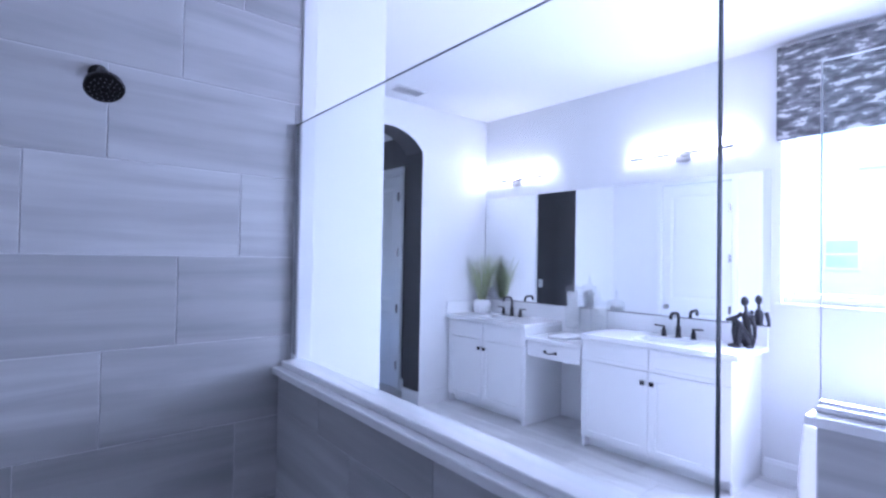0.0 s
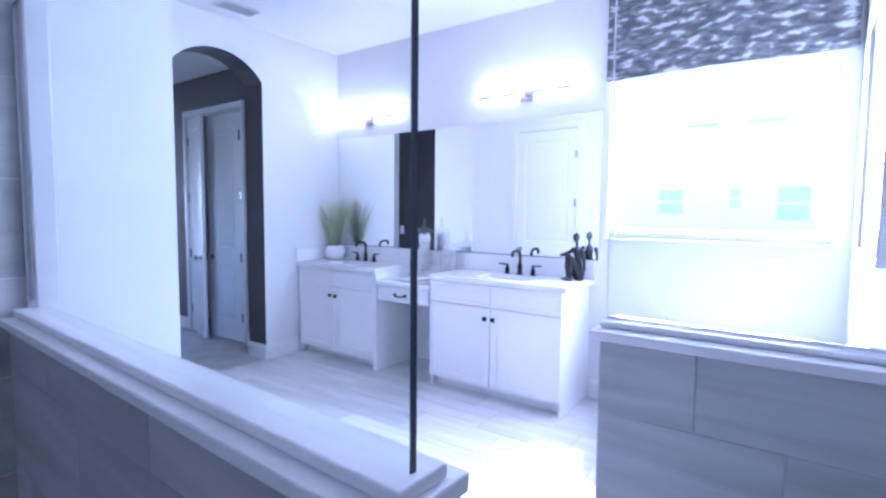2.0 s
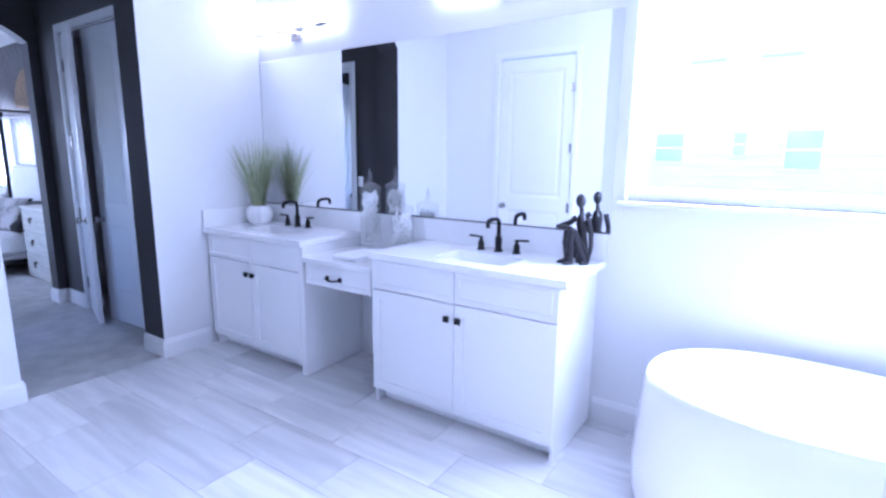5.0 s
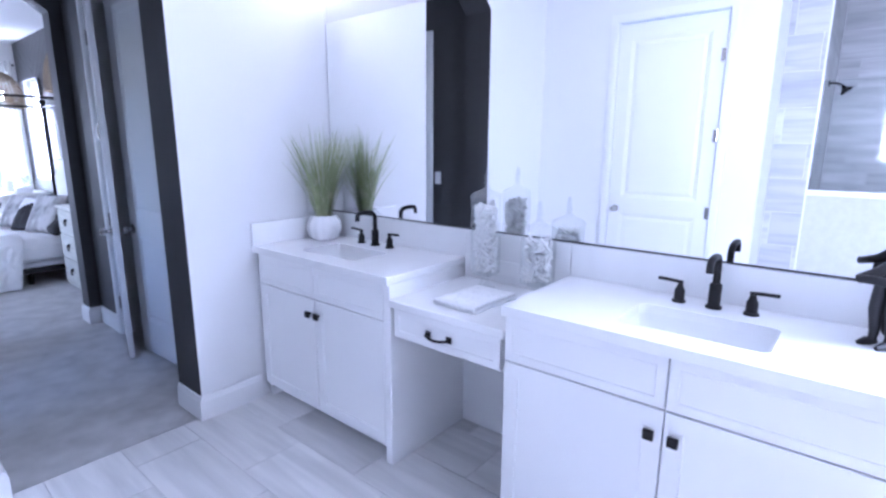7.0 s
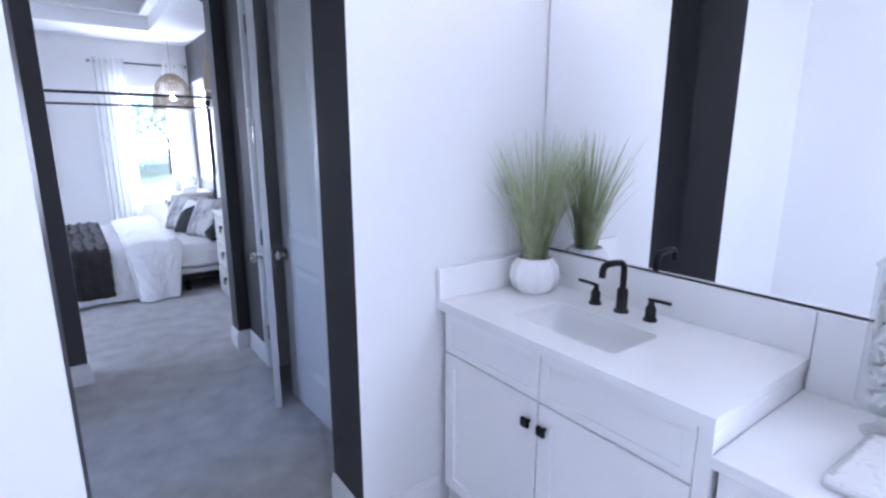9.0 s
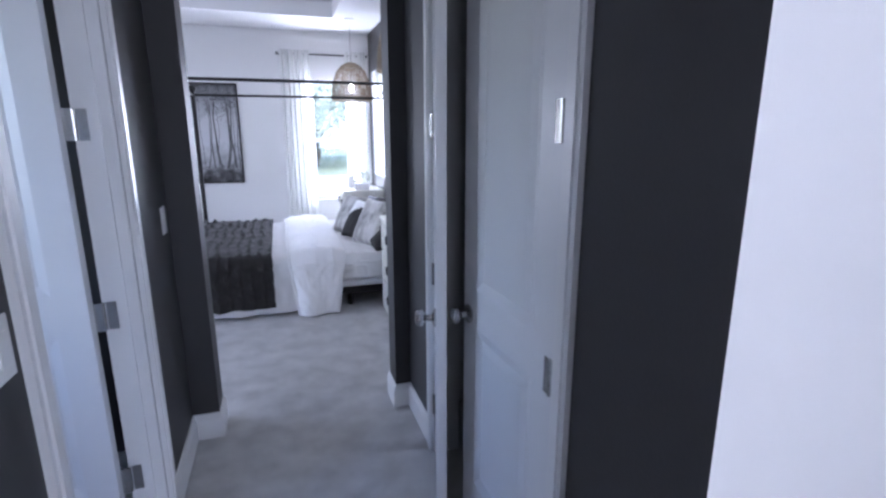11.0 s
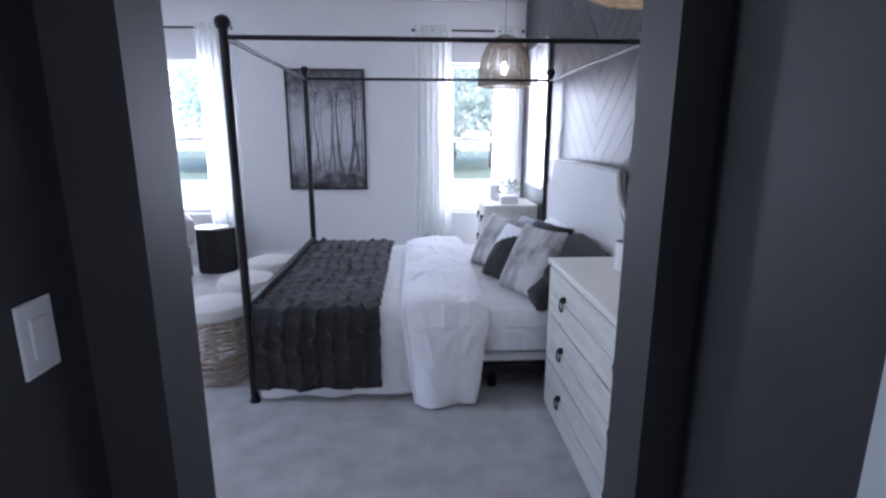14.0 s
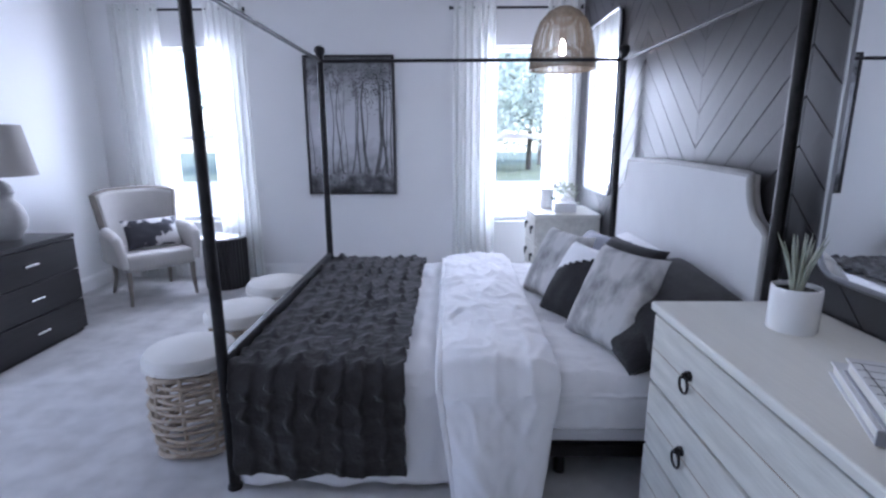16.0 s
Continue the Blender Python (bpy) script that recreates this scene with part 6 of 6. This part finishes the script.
dt = root("drum_table", "black fluted drum side table beside armchair", "side table", (0.36, 10.77, 0))
part("drum", lathe(B(), [(0, 0), (0.19, 0), (0.195, 0.02), (0.195, 0.46), (0.19, 0.48), (0, 0.48)], seg=144, flute=0.025, count=36), ESPRESSO, dt)
part("top", lathe(B(), [(0, 0.481), (0.205, 0.481), (0.208, 0.49), (0.205, 0.50), (0, 0.50)], seg=48), NICKEL, dt, "pale polished top", True)

# dark chest with lamp
ch = root("chest_of_drawers", "black-brown wooden chest with silver bar handles", "chest", (0, 0, 0))
CX, CY0, CY1 = -0.215, 8.57, 9.60
part("body", bx(-0.74, CX - 0.022, CY0, CY1, 0.0, 0.712, 0.003), ESPRESSO, ch)
part("top", bx(-0.76, CX + 0.008, CY0 - 0.01, CY1 + 0.01, 0.713, 0.742, 0.003), ESPRESSO, ch)
for k in range(3):
    z0 = 0.03 + 0.228 * k
    d = part("drawer", bx(CX - 0.021, CX, CY0 + 0.006, CY1 + 0.012, z0, z0 + 0.218, 0.003), ESPRESSO, ch)
    for y in (8.72, 9.19):
        hb = bx(CX + 0.018, CX + 0.026, y - 0.055, y + 0.055, z0 + 0.11, z0 + 0.122, 0.002, 1)
        box(hb, CX, CX + 0.018, y - 0.05, y - 0.042, z0 + 0.111, z0 + 0.121)
        box(hb, CX, CX + 0.018, y + 0.042, y + 0.05, z0 + 0.111, z0 + 0.121)
        part("bar_handle", hb, NICKEL, d, "silver bar handle")
tl = root("table_lamp", "grey stoneware gourd lamp with taupe shade", "table lamp", (-0.48, 9.36, 0.742))
part("base", lathe(B(), [(0, 0), (0.07, 0), (0.085, 0.02), (0.125, 0.08), (0.135, 0.15), (0.115, 0.22), (0.075, 0.265), (0.07, 0.29), (0.085, 0.32), (0.075, 0.36), (0.045, 0.39), (0.02, 0.40), (0.02, 0.44), (0, 0.44)], seg=36), STONEWARE, tl, smooth=True)
part("shade", lathe(B(), [(0.235, 0.43), (0.18, 0.76), (0.176, 0.76), (0.231, 0.43), (0.235, 0.43)], seg=40), LAMP_SHADE, tl, smooth=True)
part("finial", tube(B(), [(0, 0, 0.44), (0, 0, 0.78)], 0.005, 6), NICKEL, tl)


# chevron board wall
def chevron():
    w, slope, pitch, gap = 0.78, 0.91, 0.172, 0.007
    xw = BED_E
    for i in range(-4, 4):
        y0 = 8.68 + w * i
        y1 = y0 + w
        a, b = max(y0, BED_S + 0.003), min(y1, BED_N - 0.003)
        if b - a < 0.02:
            continue
        up = (i % 2 == 0)
        for j in range(-8, 18):
            base = 1.355 + pitch * (j - 7)

            def zat(y):
                f = (y - y0) / w
                return base + slope * w * (f if up else 1 - f)
            z = [zat(a) + gap / 2, zat(b) + gap / 2, zat(b) + pitch - gap / 2, zat(a) + pitch - gap / 2]
            poly = [(a + 0.0015, z[0]), (b - 0.0015, z[1]), (b - 0.0015, z[2]), (a + 0.0015, z[3])]
            # clip to floor and ceiling
            for lim, keep_above in ((0.003, True), (HALL_H - 0.003, False)):
                out = []
                for p, q in zip(poly, poly[1:] + poly[:1]):
                    pin = (p[1] >= lim) == keep_above
                    qin = (q[1] >= lim) == keep_above
                    if pin:
                        out.append(p)
                    if pin != qin:
                        t = (lim - p[1]) / (q[1] - p[1])
                        out.append((p[0] + t * (q[0] - p[0]), lim))
                poly = out
                if len(poly) < 3:
                    break
            if len(poly) < 3:
                continue
            part("board", slab_yz(B(), poly, xw - 0.016, xw - 0.001), PANEL, panel_root)


panel_root = root("wall_boards", "charcoal painted chevron board wall", "wall panel", (0, 0, 0), kind="structure")
chevron()

# ---- outside ----
# windows of the house next door: centre, width, bottom, top
NEIGHBOUR_WINDOWS = ((3.05, 0.65, 1.82, 2.52), (1.42, 0.27, 1.98, 2.52), (0.1, 0.7, 1.67, 2.56))
nh = root("neighbour_house", "pale sided two-storey house beyond the lawn", "house", (16, 0, -0.4))
part("wall", bx(0, 6, -14, 16, 0, 6.6), SIDING, nh)
rf = B()
vs = [rf.verts.new(p) for p in ((-0.5, -14.5, 6.6), (6.5, -14.5, 6.6), (6.5, 16.5, 6.6), (-0.5, 16.5, 6.6), (3, -14.5, 8.6), (3, 16.5, 8.6))]
for f in ((0, 3, 5, 4), (1, 4, 5, 2), (0, 4, 1), (3, 2, 5), (0, 1, 2, 3)):
    rf.faces.new([vs[i] for i in f])
part("roof", rf, ROOF, nh)
for y, w, z0, z1 in NEIGHBOUR_WINDOWS:
    wd = part("window", bx(-0.05, 0.0, y - w / 2 - 0.06, y + w / 2 + 0.06, z0 - 0.06, z1 + 0.06), PVC, nh)
    zm = (z0 + z1) / 2
    for a, b in ((z0, zm - 0.03), (zm + 0.03, z1)):
        part("pane", bx(-0.07, -0.05, y - w / 2, y + w / 2, a, b), DARK_PANE, wd)
# two short grey strips standing out from the wall above the windows
for y, w, z in ((2.3, 0.8, 4.3), (0.76, 0.84, 4.3)):
    part("vent_slot", bx(-0.06, 0.0, y - w / 2, y + w / 2, z, z + 0.05), DARK_PANE, nh)
for k in range(24):
    part("siding_board", bx(-0.02, 0.0, -14, 16, 0.1 + 0.27 * k, 0.12 + 0.27 * k), SIDING, nh)


def tree(x, y, h, seed):
    rr = random.Random(seed)
    r = root("tree", "leafy green deciduous tree on the lawn", "tree", (x, y, -0.4), group="trees behind the house")
    part("trunk", tube(B(), [(0, 0, 0), (0.05, 0, h * 0.3), (-0.03, 0.05, h * 0.6), (0, 0, h * 0.85)], [0.16, 0.12, 0.08, 0.03], 9), BARK, r, smooth=True)
    tips = []
    for k in range(9):
        a, z = 2.4 * k, h * (0.16 + 0.075 * k)
        ln = h * rr.uniform(0.18, 0.3) * (1.1 - 0.06 * k)
        tip = (ln * math.cos(a), ln * math.sin(a), z + ln * 0.6)
        tips.append(tip)
        part("limb", tube(B(), [(0, 0, z), (tip[0] * 0.5, tip[1] * 0.5, z + ln * 0.4), tip], [0.05, 0.035, 0.012], 6), BARK, r)
    lv = B()
    for k in range(5000):
        t = Vector(rr.choice(tips)) + Vector((rr.gauss(0, 1), rr.gauss(0, 1), rr.gauss(0, 0.9))) * h * 0.095
        n1 = Vector((rr.uniform(-1, 1), rr.uniform(-1, 1), rr.uniform(-0.3, 1))).normalized()
        t1 = n1.orthogonal().normalized() * rr.uniform(0.08, 0.17)
        t2 = n1.cross(t1) * 0.6
        lv.faces.new([lv.verts.new(t + v) for v in (-t1, t2, t1, -t2)])
    tagged(part("crown", lv, FOLIAGE, r, "many small green leaves"), kind="stuff")


for k, (x, y, h) in enumerate(((4.6, 34, 9.5), (1.2, 38, 10), (-3.0, 33, 9.0), (-6.5, 38, 10), (8.5, 40, 11), (5.5, 44, 11), (-1, 46, 11), (12, 45, 11), (-10, 45, 11), (2.6, 31, 7.5), (7.0, 35, 9.0), (-5.0, 35, 8.5), (-8.2, 34, 8.0), (3.4, 40, 11), (-3.6, 41, 11))):
    tree(x, y, h, k)
# assumed slab, added pale so the ground outside the windows washes out white
setting("pavement", bx(-25, 15, 11.6, 27, -0.399, -0.37), CONCRETE, "assumed pale concrete yard that whitens the ground outside")


# ---- tiles ----
def clip_rect(r, holes):
    """Cuts rectangles out of a rectangle; returns what is left."""
    rest = [r]
    for hx0, hx1, hz0, hz1 in holes:
        nxt = []
        for x0, x1, z0, z1 in rest:
            if x1 <= hx0 or x0 >= hx1 or z1 <= hz0 or z0 >= hz1:
                nxt.append((x0, x1, z0, z1))
                continue
            if z0 < hz0:
                nxt.append((x0, x1, z0, hz0))
            if z1 > hz1:
                nxt.append((x0, x1, hz1, z1))
            a, b = max(z0, hz0), min(z1, hz1)
            if x0 < hx0:
                nxt.append((x0, hx0, a, b))
            if x1 > hx1:
                nxt.append((hx1, x1, a, b))
        rest = nxt
    return [q for q in rest if q[1] - q[0] > 0.012 and q[3] - q[2] > 0.012]


def tiles(parent, plane, a0, a1, b0, b1, face, out, pa, pb, oa, ob_, m, shift, holes=(), g=0.0016, t=0.0028):
    """Staggered tiles in a plane: long side along a. plane: 'xz', 'yz' or 'xy'."""
    made = {}
    jb = math.floor((b0 - ob_) / pb)
    while ob_ + jb * pb < b1:
        z0, z1 = max(b0, ob_ + jb * pb), min(b1, ob_ + (jb + 1) * pb)
        off = oa + shift(jb)
        ja = math.floor((a0 - off) / pa)
        while off + ja * pa < a1:
            x0, x1 = max(a0, off + ja * pa), min(a1, off + (ja + 1) * pa)
            for q in clip_rect((x0, x1, z0, z1), holes):
                w, h = q[1] - q[0] - 2 * g, q[3] - q[2] - 2 * g
                if w < 0.008 or h < 0.008:
                    continue
                key = (round(w, 3), round(h, 3))
                if key not in made:
                    bm = B()
                    c = 0.0008
                    lo = [(-w / 2, -h / 2), (w / 2, -h / 2), (w / 2, h / 2), (-w / 2, h / 2)]
                    hi = [(-w / 2 + c, -h / 2 + c), (w / 2 - c, -h / 2 + c), (w / 2 - c, h / 2 - c), (-w / 2 + c, h / 2 - c)]

                    def p3(a, b, d):
                        return (a, out * d, b) if plane == "xz" else (out * d, a, b) if plane == "yz" else (b, a, out * d)
                    v0 = [bm.verts.new(p3(a, b, 0)) for a, b in lo]
                    v1 = [bm.verts.new(p3(a, b, t - c)) for a, b in lo]
                    v2 = [bm.verts.new(p3(a, b, t)) for a, b in hi]
                    for k in range(4):
                        bm.faces.new((v0[k], v0[(k + 1) % 4], v1[(k + 1) % 4], v1[k]))
                        bm.faces.new((v1[k], v1[(k + 1) % 4], v2[(k + 1) % 4], v2[k]))
                    bm.faces.new(v2)
                    bmesh.ops.recalc_face_normals(bm, faces=bm.faces[:])
                    if bm.faces[-1].normal.dot(Vector(p3(0, 0, 1))) < 0:
                        bmesh.ops.reverse_faces(bm, faces=bm.faces[:])
                    me = bpy.data.meshes.new("tile")
                    bm.to_mesh(me)
                    bm.free()
                    me.materials.append(m)
                    made[key] = me
                ob = new("tile", made[key])
                ca, cb = (q[0] + q[1]) / 2, (q[2] + q[3]) / 2
                ob.location = (ca, face, cb) if plane == "xz" else (face, ca, cb) if plane == "yz" else (cb, ca, face)
                ob.parent = parent
            ja += 1
        jb += 1


def backing(name):
    return bpy.data.objects[name]


TS = (0.0, 0.195, 0.39)
tiles(backing("wall_shower_north"), "xz", SHOWER_W, 0.546, 0.0, BATH_H, TILE_Y, -1, 0.592, 0.29, 0.133, 0.047, SHOWER_TILE, lambda j: TS[(j - 4) % 3])
tiles(backing("wall_shower_north"), "yz", TILE_Y, OUTER_Y, 0.0, BATH_H, TILE_X - 0.0035, 1, 0.592, 0.29, 1.5, 0.047, SHOWER_TILE_Y, lambda j: TS[j % 3])
tiles(backing("wall_shower_west"), "yz", SHOWER_S, TILE_Y - 0.01, 0.0, BATH_H, SHOWER_W - 0.012, 1, 0.592, 0.29, 0.1, 0.047, SHOWER_TILE_Y, lambda j: TS[j % 3])
tiles(backing("half_wall_1"), "yz", 0.128, TILE_Y - 0.01, 0.0, 1.07, HALF_X + 0.025, -1, 0.592, 0.29, 0.12, 0.075, SHOWER_TILE_Y, lambda j: TS[j % 3])
tiles(backing("half_wall_1"), "xz", HALF_X + 0.025, 0.52, 0.0, 1.07, 0.128, -1, 0.592, 0.29, 0.0, 0.075, SHOWER_TILE, lambda j: 0)
tiles(backing("half_wall_2"), "yz", SOUTH, 0.24, 0.0, 1.062, 1.43, -1, 0.592, 0.29, -0.2, -0.015, SHOWER_TILE_Y, lambda j: TS[(j + 1) % 3])
tiles(backing("half_wall_2"), "xz", 1.43, 1.565, 0.0, 1.062, 0.24, 1, 0.592, 0.29, 1.3, -0.015, SHOWER_TILE, lambda j: 0)
tiles(backing("floor"), "xy", SHOWER_S, 3.93, SHOWER_W, EAST, -0.0028, 1, 0.61, 0.305, 2.51, 2.49, FLOOR_TILE, lambda j: 0.2033 * (j % 3),
      holes=[(TILE_Y - 0.01, 4.0, SHOWER_W - 0.1, TILE_X - 0.02), (OUTER_Y + 0.02, 4.0, TILE_X - 0.03, DOOR_WALL - 0.13)])
